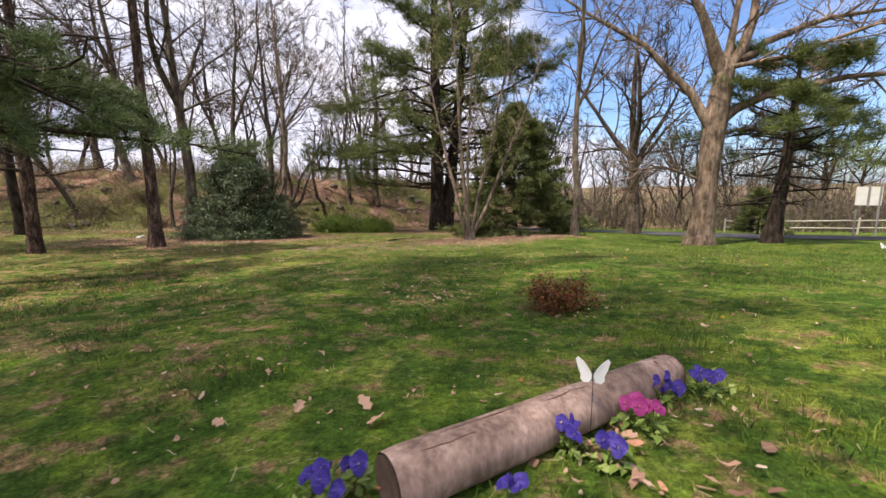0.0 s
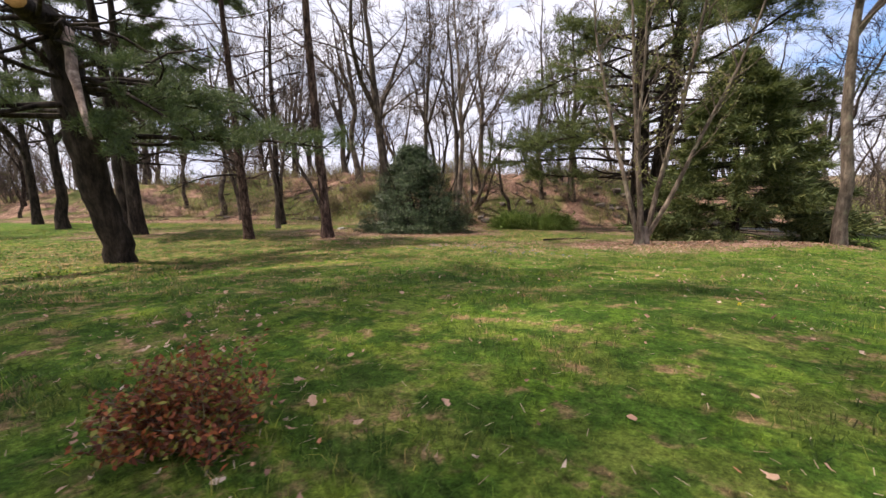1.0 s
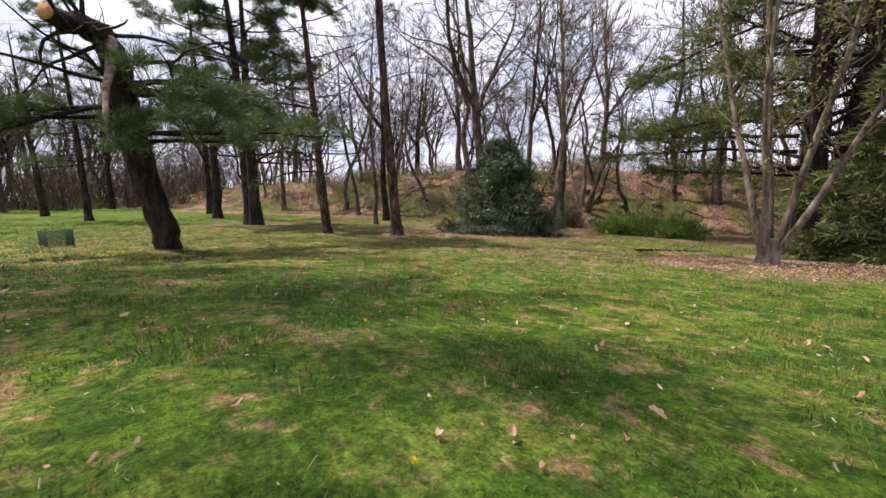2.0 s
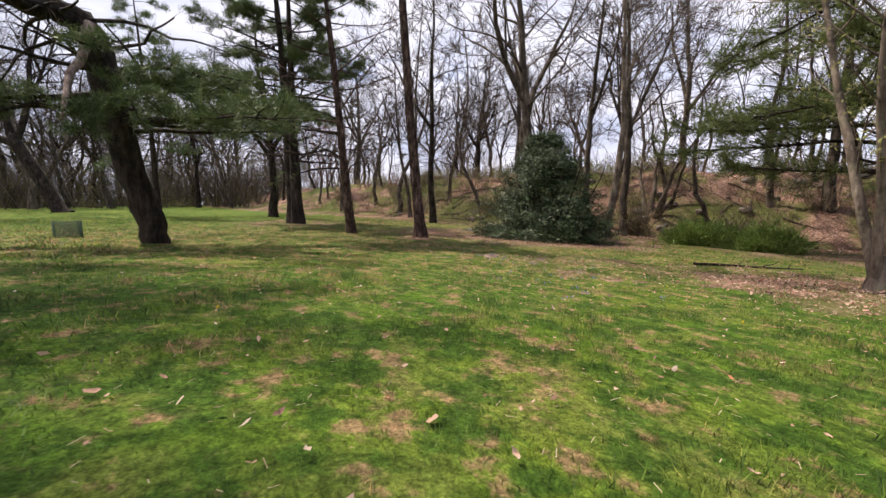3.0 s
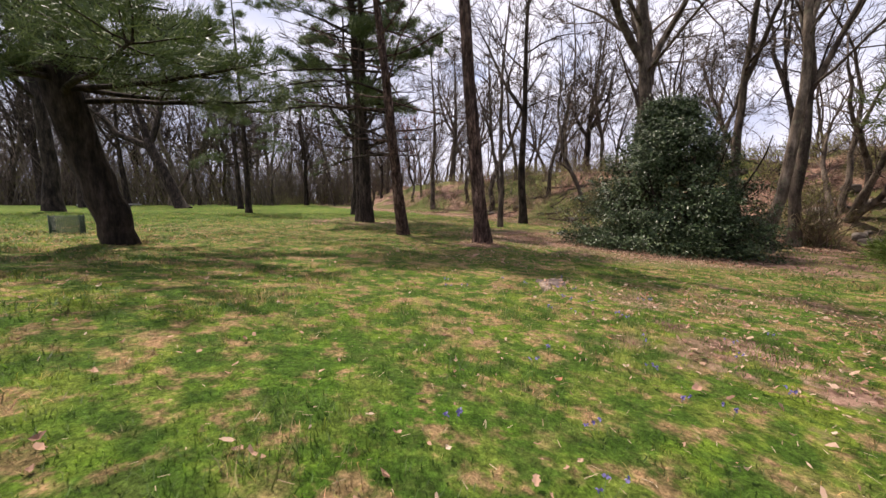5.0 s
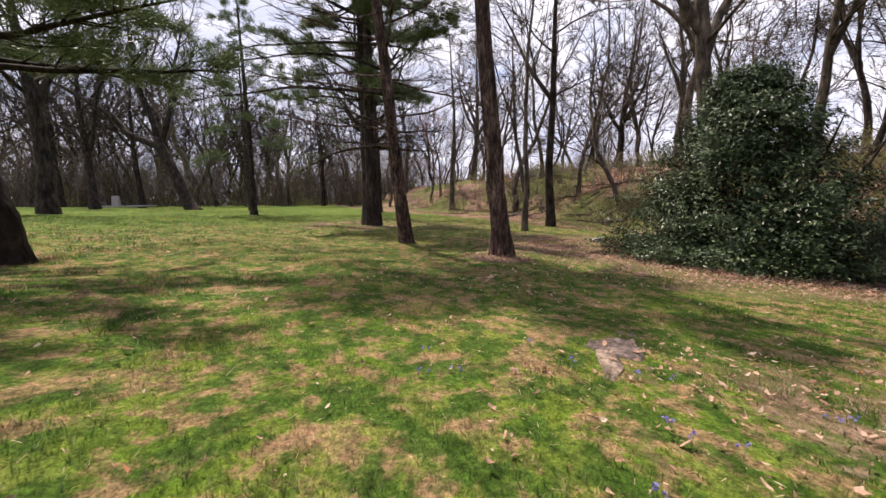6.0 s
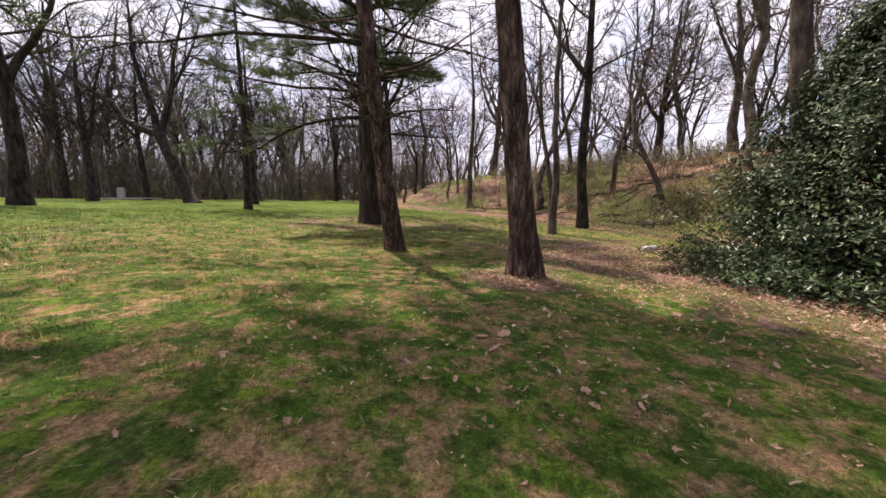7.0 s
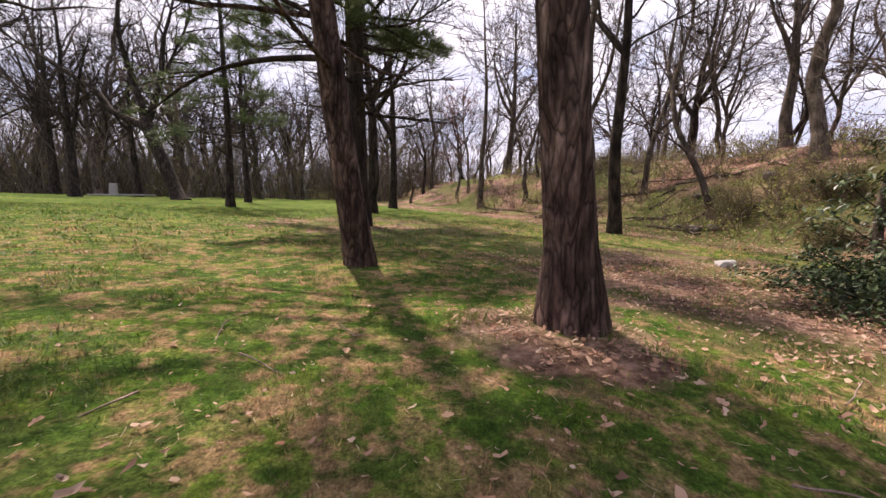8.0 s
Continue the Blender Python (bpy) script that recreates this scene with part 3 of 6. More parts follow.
def bare_tree(seed, tall, r, lean=(0, 0), first=0.3, limbs=12, spread=0.75, reach=0.42, subs=5, twigs=4, wob=0.03, sides=8, twig_r=0.006, fork=0, lift=0.035, fan=1.3):
    """The trunk of a leafless broadleaf tree, and its limbs with their twigs."""
    rng = np.random.default_rng(seed)
    trunk = Acc()
    limb_list = []
    line = trunk_line(rng, tall, lean, 14, wob)
    tube(trunk, line, trunk_radii(line, r), sides, lumps=0.03, rng=rng)
    leaders = []
    for i in range(fork):
        p, d = point_on(line, first + 0.05 * i)
        az = rng.uniform(0, 6.28)
        l = tall * (1 - first) * rng.uniform(0.75, 0.95)
        pts = wander(rng, p, side_way(rng, d, rng.uniform(0.3, 0.5) * fan, az), l, 10, 0.09, 0.05)
        lim = Acc()
        tube(lim, pts, np.linspace(r * 0.52, r * 0.06, 11), sides - 1)
        limb_list.append(lim)
        leaders.append((pts, r * 0.6))
    sources = [(line, r, first)] + [(p, rr, 0.15) for p, rr in leaders]
    for src, sr, f0 in sources:
        n = limbs if src is line else max(3, limbs // 2)
        for i in range(n):
            f = f0 + (0.97 - f0) * ((i + rng.uniform(0, 0.8)) / n)
            p, d = point_on(src, min(f, 0.97))
            l = tall * reach * (1.15 - 0.85 * f) * rng.uniform(0.6, 1.15)
            rl = max(sr * (1 - 0.85 * f) * rng.uniform(0.3, 0.48), 0.012)
            pts = wander(rng, p, side_way(rng, d, spread * rng.uniform(0.75, 1.3), i * 2.4 + rng.uniform(-0.6, 0.6)), l, 7, 0.19, lift)
            lim = Acc()
            tube(lim, pts, np.linspace(rl, rl * 0.22, 8), 5)
            for j in range(subs):
                g = 0.22 + 0.75 * (j + rng.uniform(0, 0.9)) / subs
                q, e = point_on(pts, min(g, 0.98))
                l2 = l * rng.uniform(0.28, 0.55) * (1.15 - 0.5 * g)
                r2 = max(rl * (1 - 0.75 * g) * 0.5, twig_r * 1.25)
                pt2 = wander(rng, q, side_way(rng, e, rng.uniform(0.45, 0.95)), l2, 4, 0.16, 0.06)
                tube(lim, pt2, np.linspace(r2, twig_r, 5), 4 if r2 > 0.02 else 3, cap=False)
                for _ in range(twigs):
                    h, g2 = point_on(pt2, rng.uniform(0.2, 1.0))
                    pt3 = wander(rng, h, side_way(rng, g2, rng.uniform(0.35, 0.9)), l2 * rng.uniform(0.35, 0.8), 2, 0.2, 0.05)
                    ribbon(lim, rng, pt3, twig_r)
            limb_list.append(lim)
    return trunk, limb_list


def plant_bare(name, x, y, label, category, bark, group="", z=None, **kw):
    trunk, limbs = bare_tree(**kw)
    root = thing(name, x, y, label, category, group, z)
    part("trunk", trunk.mesh("trunk", bark), root)
    for lim in limbs:
        part("limb", lim.mesh("limb", bark), root)
    return root


def pine_limb(rng, p, way, l, r, lift, bare=0.35, tufts=60, size=0.16, width=0.012, count=14, spray=0.5, wood=None, green=None, dead=False):
    """One pine limb: a crooked arm, side shoots, and tufts of needles on the outer part."""
    pts = wander(rng, p, way, l, 8, 0.08, lift)
    tube(wood, pts, np.linspace(r, r * 0.2, 9), 5)
    tips, ways = [], []
    shoots = max(5, int(l * 4.5))
    for j in range(shoots):
        g = bare + (1 - bare) * (j + rng.uniform(0, 1)) / shoots if not dead else rng.uniform(0.15, 1)
        q, e = point_on(pts, min(g, 0.99))
        flat = side_way(rng, e, rng.uniform(0.5, 1.1))
        flat[2] = flat[2] * 0.35 + 0.08
        pt2 = wander(rng, q, flat, l * spray * rng.uniform(0.35, 0.9) * (1.2 - 0.7 * g), 4, 0.14, 0.03)
        tube(wood, pt2, np.linspace(max(r * 0.25, 0.008), 0.004, 5), 3, cap=False)
        if not dead:
            m = max(2, tufts // shoots)
            for _ in range(m):
                s, d = point_on(pt2, rng.uniform(0.25, 1.0))
                tips.append(s + rng.normal(0, size * 0.35, 3) * (1, 1, 0.5))
                ways.append(d + np.array([0, 0, 0.35]))
    if not dead and tips:
        add_needles(green, rng, tips, ways, count, size, width)


def plant_pine(name, x, y, label, bark, needle, seed, tall, r, lean, limbs, group="", wob=0.015, stems=1, category="pine tree", flare=0.35, sides=14, tip=0.12):
    """limbs: (from height, to height, how many, length, lift, live or dead, tufts, tuft size, start slope)"""
    rng = np.random.default_rng(seed)
    root = thing(name, x, y, label, category, group)
    lines = []
    for s in range(stems):
        ln = trunk_line(rng, tall * (1 - 0.08 * s), (lean[0] + (0.09 * s if s else 0), lean[1] + 0.03 * s), 22, wob)
        if s:
            ln[:, 0] += r * (1.1 if s % 2 else -1.2)
            ln[:, 1] += r * (0.5 if s % 2 else -0.4)
        acc = Acc()
        tube(acc, ln, trunk_radii(ln, r * (1 - 0.1 * s), tip, flare), sides, lumps=0.035, rng=rng)
        part("trunk", acc.mesh("trunk", bark), root)
        lines.append(ln)
    for z0, z1, n, l, lift, live, tufts, size, slope in limbs:
        for i in range(n):
            wood, green = Acc(), Acc()
            ln = lines[i % stems]
            zz = z0 + (z1 - z0) * (i + rng.uniform(0, 0.9)) / n
            p, d = point_on(ln, min((zz + 0.25) / (ln[-1, 2] + 0.25), 0.985))
            az = i * 2.4 + rng.uniform(-0.5, 0.5)
            way = np.array([math.cos(az), math.sin(az), slope + rng.normal(0, 0.12)])
            ll = l * rng.uniform(0.6, 1.15) * (1.0 - 0.45 * (zz - z0) / max(z1 - z0, 0.1) * (z1 > tall * 0.7))
            pine_limb(rng, p, way, ll, max(0.012, r * 0.22 * (1 - 0.6 * zz / tall)), lift, tufts=tufts, size=size, width=size * 0.085, wood=wood, green=green, dead=not live)
            limb = part("limb" if live else "dead_limb", wood.mesh("limb", bark), root)
            if green.n:
                tagged(part("needle_spray", green.mesh("needle_spray", needle), limb), kind="stuff")
    return root

# tall straight pine beside the path, and its neighbours
plant_pine("pine_tree", -11.6, 14.39, "tall straight pine with furrowed grey-brown bark above fallen leaves", M_PINE_BARK, M_NEEDLE, 11, 19, 0.195, (0.11, -0.08),
           [(9, 12, 7, 2.2, 0.0, False, 0, 0, 0.0), (12, 18.5, 16, 3.0, 0.02, True, 60, 0.2, 0.15)], "lawn pines", sides=20, flare=0.75)
SLENDER = plant_pine("pine_tree", -13.84, 12.29, "slender leaning pine with dark bark and bare lower limbs", M_PINE_BARK, M_NEEDLE, 12, 12.2, 0.19, (0.16, -0.11),
           [(2.3, 8.0, 22, 3.8, 0.02, False, 0, 0, 0.05), (8.2, 11.8, 9, 2.2, 0.02, True, 150, 0.24, 0.1)], "lawn pines", sides=16)
BOUGH = np.random.default_rng(15)
# extra live boughs to the west and south, added to shade the lawn below
for k in range(30):
    h = 8.8 + 2.9 * k / 30
    az = radians(BOUGH.normal(200 if k % 3 else 258, 36))
    bough_wood, bough_green = Acc(), Acc()
    pine_limb(BOUGH, np.array([0.16 * h, -0.11 * h, h]), np.array([math.cos(az), math.sin(az), 0.1]), BOUGH.uniform(2.3, 4.0), 0.04, 0.01, bare=0.25, tufts=115, size=0.24, width=0.021, wood=bough_wood, green=bough_green)
    bough = part("limb", bough_wood.mesh("limb", M_DARK_BARK), SLENDER)
    tagged(part("needle_spray", bough_green.mesh("needle_spray", M_NEEDLE), bough), kind="stuff")
# its long low boughs over the lawn's south side
for start, way, l, r, lift in (((0.4, -0.3, 2.5), (-0.12, -1.0, 0.2), 2.6, 0.045, -0.05), ((0.55, -0.42, 3.75), (-0.06, -1.0, 0.1), 4.6, 0.05, -0.045), ((0.48, -0.36, 2.9), (-0.1, -1.0, 0.5), 2.4, 0.035, 0.0), ((0.6, -0.45, 4.3), (0.3, -1.0, 0.25), 3.6, 0.04, -0.03), ((0.62, -0.47, 4.9), (-0.3, -1.0, 0.15), 4.2, 0.045, -0.03)):
    bough_wood, bough_green = Acc(), Acc()
    pine_limb(BOUGH, np.array(start), np.array(way), l, r, lift, bare=0.3, tufts=14, size=0.16, width=0.012, wood=bough_wood, green=bough_green)
    bough = part("limb", bough_wood.mesh("limb", M_DARK_BARK), SLENDER)
    tagged(part("needle_spray", bough_green.mesh("needle_spray", M_NEEDLE), bough), kind="stuff")
plant_pine("pine_tree", -21.63, 10.66, "dark twin-trunked pine with dead side branches", M_DARK_BARK, M_NEEDLE, 13, 15.5, 0.36, (-0.02, -0.03),
           [(3, 10, 30, 3.6, 0.02, False, 0, 0, 0.02), (5.0, 15.0, 46, 4.6, 0.015, True, 165, 0.25, 0.08)], "lawn pines", stems=2)

plant_pine("pine_tree", -28.62, 3.02, "thin dark pine with sparse drooping grey-green sprays", M_DARK_BARK, M_NEEDLE, 14, 14, 0.2, (-0.04, -0.03),
           [(2.4, 6, 10, 2.4, -0.02, False, 0, 0, 0.0), (3.2, 13.5, 34, 3.0, -0.02, True, 48, 0.24, 0.0)], "lawn pines")

# broken leaning pine with a cut stub, a peeled hanging bough and low sprays of needles


def leaning_pine():
    rng = np.random.default_rng(21)
    bx, by = -8.95, 6.74
    root = thing("leaning_pine", bx, by, "dark leaning pine with broken top, sawn stub and drooping needle sprays", "pine tree")
    z0 = float(height(bx, by))

    def w(x, y, z):
        return np.array([x - bx, y - by, z - z0])

    keys = [w(bx - 0.05, by + 0.03, z0 - 0.25), w(bx, by, z0), w(bx + 0.12, by - 0.07, z0 + 0.6), w(-8.75, 6.48, 1.6), w(-8.52, 6.32, 2.7), w(-8.38, 6.23, 3.6), w(-8.27, 6.17, 4.35), w(-8.05, 6.05, 4.62), w(-7.6, 5.8, 4.62), w(-7.2, 5.58, 4.48), w(-6.85, 5.4, 4.5)]
    fine = []
    for a, b in zip(keys[:-1], keys[1:]):
        for s in (0, 0.33, 0.66):
            fine.append(a + (b - a) * s + rng.normal(0, 0.015, 3))
    fine.append(keys[-1])
    fine = np.array(fine)
    rr = np.interp(np.arange(len(fine)), [0, 3, 6, 12, 18, 21, 26, 30], [0.35, 0.29, 0.28, 0.28, 0.25, 0.23, 0.19, 0.14])
    acc = Acc()
    tube(acc, fine, rr, 14, cap=False, lumps=0.05, rng=rng)
    part("trunk", acc.mesh("trunk", M_DARK_BARK), root)
    cut = Acc()
    d = unit(fine[-1] - fine[-2])
    tube(cut, [fine[-1] - d * 0.01, fine[-1] + d * 0.012], [0.14, 0.14], 14)
    part("sawn_end", cut.mesh("sawn_end", M_CUT), root, "fresh orange sawn end")
    hang = Acc()
    pts = np.array([w(-8.15, 6.15, 4.62), w(-7.9, 6.18, 4.5), w(-7.75, 6.16, 4.1), w(-7.6, 6.1, 3.75), w(-7.2, 6.05, 3.4), w(-6.95, 6.02, 2.9), w(-6.75, 6.0, 2.5)])
    tube(hang, pts, [0.11, 0.11, 0.095, 0.08, 0.065, 0.05, 0.03], 9, lumps=0.08, rng=rng)
    part("hanging_bough", hang.mesh("hanging_bough", M_PALE_WOOD), root, "peeled pinkish hanging bough")
    twig = Acc()
    for k in range(20):
        p, dd = point_on(fine, rng.uniform(0.48, 0.96))
        dead = wander(rng, p, (rng.normal(0.4, 1), rng.normal(0, 1), rng.uniform(-0.4, 0.5)), rng.uniform(1.0, 3.2), 7, 0.24, -0.03)
        tube(twig, dead, np.linspace(0.05, 0.012, 8), 5)
        for j in range(7):
            q, e = point_on(dead, rng.uniform(0.2, 1.0))
            ribbon(twig, rng, wander(rng, q, side_way(rng, e, 0.9), rng.uniform(0.25, 0.8), 2, 0.25, -0.05), 0.007)
    part("dead_limb", twig.mesh("dead_limb", M_DARK_BARK), root)
    # live limbs: where each starts up the trunk, where it points, its length and rise
    for f, az, l, slope, lift, tufts in ((0.4, 42, 4.8, 0.02, -0.03, 210), (0.41, 72, 3.7, 0.03, -0.04, 150), (0.39, 104, 3.5, 0.02, -0.03, 150), (0.43, 12, 2.3, 0.06, -0.05, 60), (0.42, 140, 3.0, 0.05, -0.03, 90),
                                         (0.5, 82, 2.6, 0.05, -0.03, 210), (0.51, 112, 2.8, 0.05, -0.03, 210), (0.5, 48, 2.6, 0.05, -0.03, 170), (0.53, 34, 3.0, 0.02, -0.06, 110), (0.55, 15, 2.2, 0.0, -0.06, 70), (0.53, 65, 3.2, 0.0, -0.06, 150), (0.47, -72, 2.6, 0.04, -0.04, 130), (0.46, 200, 2.6, 0.04, -0.04, 120), (0.44, 0, 1.8, 0.0, -0.05, 80), (0.45, 160, 2.4, 0.02, -0.04, 110),
                                         (0.47, -58, 3.0, 0.1, -0.05, 100), (0.45, -95, 3.0, 0.05, -0.04, 100)):
        p, dd = point_on(fine, f)
        wood, green = Acc(), Acc()
        way = np.array([math.cos(radians(az)), math.sin(radians(az)), slope])
        pine_limb(rng, p, way, l, 0.06, lift, bare=0.3, tufts=tufts, size=0.19, width=0.012, count=20, spray=0.4, wood=wood, green=green)
        limb = part("limb", wood.mesh("limb", M_DARK_BARK), root)
        tagged(part("needle_spray", green.mesh("needle_spray", M_NEEDLE), limb), kind="stuff")
    return root


leaning_pine()

# an unseen tall pine, added south-west of the lawn to cast shade over it
plant_pine("pine_tree", -8.8, 1.0, "unseen full-crowned pine added to shade the lawn", M_DARK_BARK, M_NEEDLE, 31, 20.5, 0.3, (0.0, 0.0),
           [(9.6, 20.0, 54, 5.1, 0.02, True, 42, 0.3, 0.1)], "lawn pines")
# a second unseen pine, added to shade the ground about the flower bed
plant_pine("pine_tree", -8.7, -1.3, "unseen open-crowned pine added to shade the flower bed", M_DARK_BARK, M_NEEDLE, 32, 17.5, 0.26, (0.0, 0.0),
           [(8.2, 17.0, 36, 4.2, 0.02, True, 32, 0.3, 0.1)], "lawn pines")

# multi-stemmed white pine behind the lawn
WHITE_PINE = plant_pine("white_pine", -3.0, 31.3, "huge many-stemmed white pine with tiers of feathery branches", M_DARK_BARK, M_WHITE_NEEDLE, 41, 24, 0.56, (0.015, -0.02),
           [(3.0, 9, 30, 5.5, 0.02, False, 0, 0, 0.05), (5.5, 12, 26, 8.4, 0.01, True, 185, 0.36, 0.06), (10, 23.5, 46, 7.4, 0.03, True, 150, 0.42, 0.16)], stems=2)
for start, way, l, r, lift in (((-0.5, -0.4, 4.2), (-0.75, -0.62, 0.05), 8.2, 0.1, -0.015), ((-0.5, -0.3, 4.9), (-0.9, -0.4, 0.1), 8.0, 0.1, -0.015), ((-0.3, -0.5, 5.4), (-0.55, -0.8, 0.1), 7.6, 0.1, -0.015), ((-0.3, -0.4, 3.4), (-0.65, -0.7, 0.0), 7.0, 0.08, -0.01)):
    bough_wood, bough_green = Acc(), Acc()
    pine_limb(BOUGH, np.array(start), np.array(way), l, r, lift, bare=0.35, tufts=170, size=0.36, width=0.028, wood=bough_wood, green=bough_green)
    bough = part("limb", bough_wood.mesh("limb", M_DARK_BARK), WHITE_PINE)
    tagged(part("needle_spray", bough_green.mesh("needle_spray", M_WHITE_NEEDLE), bough), kind="stuff")
# pine by the road
plant_pine("roadside_pine", 14.7, 22.3, "dark pine leaning over the lawn beside the road", M_DARK_BARK, M_WHITE_NEEDLE, 51, 9.2, 0.4, (0.05, -0.02),
           [(1.8, 5.5, 26, 3.0, -0.005, False, 0, 0, 0.0), (4.4, 9.0, 26, 4.8, 0.0, True, 90, 0.36, 0.03)])
plant_pine("roadside_pine", 24.8, 22.4, "tall pine behind the road sign", M_DARK_BARK, M_WHITE_NEEDLE, 52, 14, 0.3, (0.0, 0.0),
           [(2.8, 13.5, 36, 4.8, -0.01, True, 85, 0.46, 0.0)])


def cone_evergreen(name, x, y, seed, tall, rad, mat, label, tufts=16, size=0.2, category="spruce tree"):
    rng = np.random.default_rng(seed)
    root = thing(name, x, y, label, category)
    trunk, wood, green = Acc(), Acc(), Acc()
    ln = trunk_line(rng, tall, (0, 0), 10, 0.01)
    tube(trunk, ln, trunk_radii(ln, tall * 0.02, 0.05), 8)
    n = int(tall * 26)
    tips, ways = [], []
    for i in range(n):
        f = (i + rng.uniform(0, 1)) / n
        zz = 0.25 + (tall - 0.35) * f
        l = rad * (1 - f) ** 0.8 * rng.uniform(0.72, 1.12) + 0.12
        az = i * 2.4 + rng.uniform(-0.4, 0.4)
        p = np.array([0, 0, zz])
        pts = wander(rng, p, (math.cos(az), math.sin(az), 0.12 - 0.35 * (1 - f)), l, 5, 0.06, 0.05)
        tube(wood, pts, np.linspace(0.022, 0.005, 6), 3, cap=False)
        for j in range(int(tufts * (0.35 + l / rad))):
            q, d = point_on(pts, rng.uniform(0.3, 1.0) ** 0.7)
            s = side_way(rng, d, rng.uniform(0.2, 1.1))
            s[2] *= 0.3
            tips.append(q + s * rng.uniform(0, 0.3) * l * 0.6)
            ways.append(s + d * 0.6)
    add_needles(green, rng, tips, ways, 12, size, size * 0.16, 0.6)
    part("trunk", trunk.mesh("trunk", M_DARK_BARK), root)
    tagged(part("inner_wood", wood.mesh("inner_wood", M_DARK_BARK), root), kind="stuff")
    part("crown", green.mesh("crown", mat), root)
    return root


cone_evergreen("spruce_tree", 1.95, 22.8, 61, 6.9, 3.5, M_NEEDLE_DK, "dark green cone-shaped spruce above a ring of brown needles", 36, 0.3)
cone_evergreen("young_spruce", 19.5, 30.5, 62, 3.2, 1.6, M_NEEDLE_DK, "small dark spruce behind the rail fence", 12, 0.3)


def broad_evergreen():
    """A wide holly: upright stems inside a dome of glossy leaves in clumps."""
    rng = np.random.default_rng(71)
    x, y, tall, rad = -11.7, 20.2, 4.6, 2.5
    root = thing("holly_bush", x, y, "large cone-shaped holly with dense glossy dark leaves", "holly bush")
    wood, leaf, low = Acc(), Acc(), Acc()
    for i in range(9):
        az, s = i * 2.4, rng.uniform(0.2, 0.85)
        pts = wander(rng, (0.4 * math.cos(az), 0.4 * math.sin(az), -0.2), (s * math.cos(az), s * math.sin(az), 1.1), tall * rng.uniform(0.6, 0.92), 8, 0.08, 0.08)
        tube(wood, pts, np.linspace(0.07, 0.012, 9), 6)
    for i in range(560):  # leafy sprays that poke out of the cone by differing lengths
        f = 0.97 * rng.uniform(0, 1) ** 1.15
        az = rng.uniform(0, 6.283)
        prof = (0.9 + 0.16 * min(f * 7, 1)) * (1 - f ** 1.05) ** 0.72 + 0.03
        prof *= 1 + 0.05 * math.sin(3 * az + 7 * f) + 0.06 * math.sin(5 * az - 11 * f + 1) + rng.normal(0, 0.15)
        rr = rad * prof
        tipp = np.array([rr * math.cos(az), rr * math.sin(az), 0.12 + (tall - 0.25) * f + rng.normal(0, 0.12)])
        root_p = np.array([0.25 * tipp[0], 0.25 * tipp[1], max(tipp[2] - 0.5 * rr, 0.15)])
        pts = np.array([root_p + (tipp - root_p) * k / 7 + np.array([0, 0, -0.22 * (k / 7) * (1 - k / 7) * rr]) + rng.normal(0, 0.03, 3) for k in range(8)])
        tube(wood, pts, np.linspace(0.02, 0.005, 8), 3, cap=False)
        out = np.array([math.cos(az), math.sin(az), 0.0])
        n = 44
        for k in range(3):
            fr = (0.6, 0.8, 0.97)[k]
            c, d = point_on(pts, fr)
            pos = c + rng.normal(0, (0.24, 0.19, 0.12)[k], (n, 3)) * (1, 1, 0.5)
            add_leaves(leaf, rng, pos, np.tile(out * 0.75 + np.array([0, 0, 0.85]), (n, 1)), 0.09, 0.042, 0.42)
    # low suckers on the lawn's side
    for i in range(90):
        az = rng.uniform(2.6, 6.0)
        rr = rad * rng.uniform(0.95, 1.22)
        c = np.array([rr * math.cos(az), rr * math.sin(az), rng.uniform(0.05, 0.4)])
        add_leaves(low, rng, c + rng.normal(0, 0.16, (26, 3)) * (1, 1, 0.6), np.tile((0, 0, 1.0), (26, 1)), 0.09, 0.042, 0.45)
    tagged(part("stem_tangle", wood.mesh("stem_tangle", M_DARK_BARK), root), kind="stuff")
    part("foliage", leaf.mesh("foliage", M_HOLLY, False), root)
    part("skirt", low.mesh("skirt", M_HOLLY, False), root)
    return root


broad_evergreen()


def juniper(x, y, seed, rad, tall, label):
    rng = np.random.default_rng(seed)
    root = thing("juniper_bush", x, y, label, "shrub", "low junipers")
    wood, green = Acc(), Acc()
    tips, ways = [], []
    for i in range(150):
        az, s = rng.uniform(0, 6.28), rng.uniform(0.25, 1.0)
        pts = wander(rng, (rng.normal(0, 0.3), rng.normal(0, 0.2), -0.05), (math.cos(az) * s, 0.7 * math.sin(az) * s, 0.55 * tall / rad + 0.3 * (1 - s)), rad * rng.uniform(0.6, 1.1), 5, 0.1, -0.03)
        tube(wood, pts, np.linspace(0.02, 0.004, 6), 3, cap=False)
        for j in range(18):
            q, d = point_on(pts, rng.uniform(0.3, 1.0))
            tips.append(q + rng.normal(0, 0.12, 3))
            ways.append(d + np.array([0, 0, 0.4]))
    add_needles(green, rng, tips, ways, 7, 0.24, 0.04, 0.5)
    tagged(part("stem_tangle", wood.mesh("stem_tangle", M_WOOD_BARK), root), kind="stuff")
    part("foliage", green.mesh("foliage", M_JUNIPER), root)


juniper(-9.0, 26.4, 81, 1.15, 0.42, "low spreading bright green juniper at the bank's foot")
juniper(-6.9, 27.0, 82, 1.1, 0.42, "low spreading bright green juniper at the bank's foot")


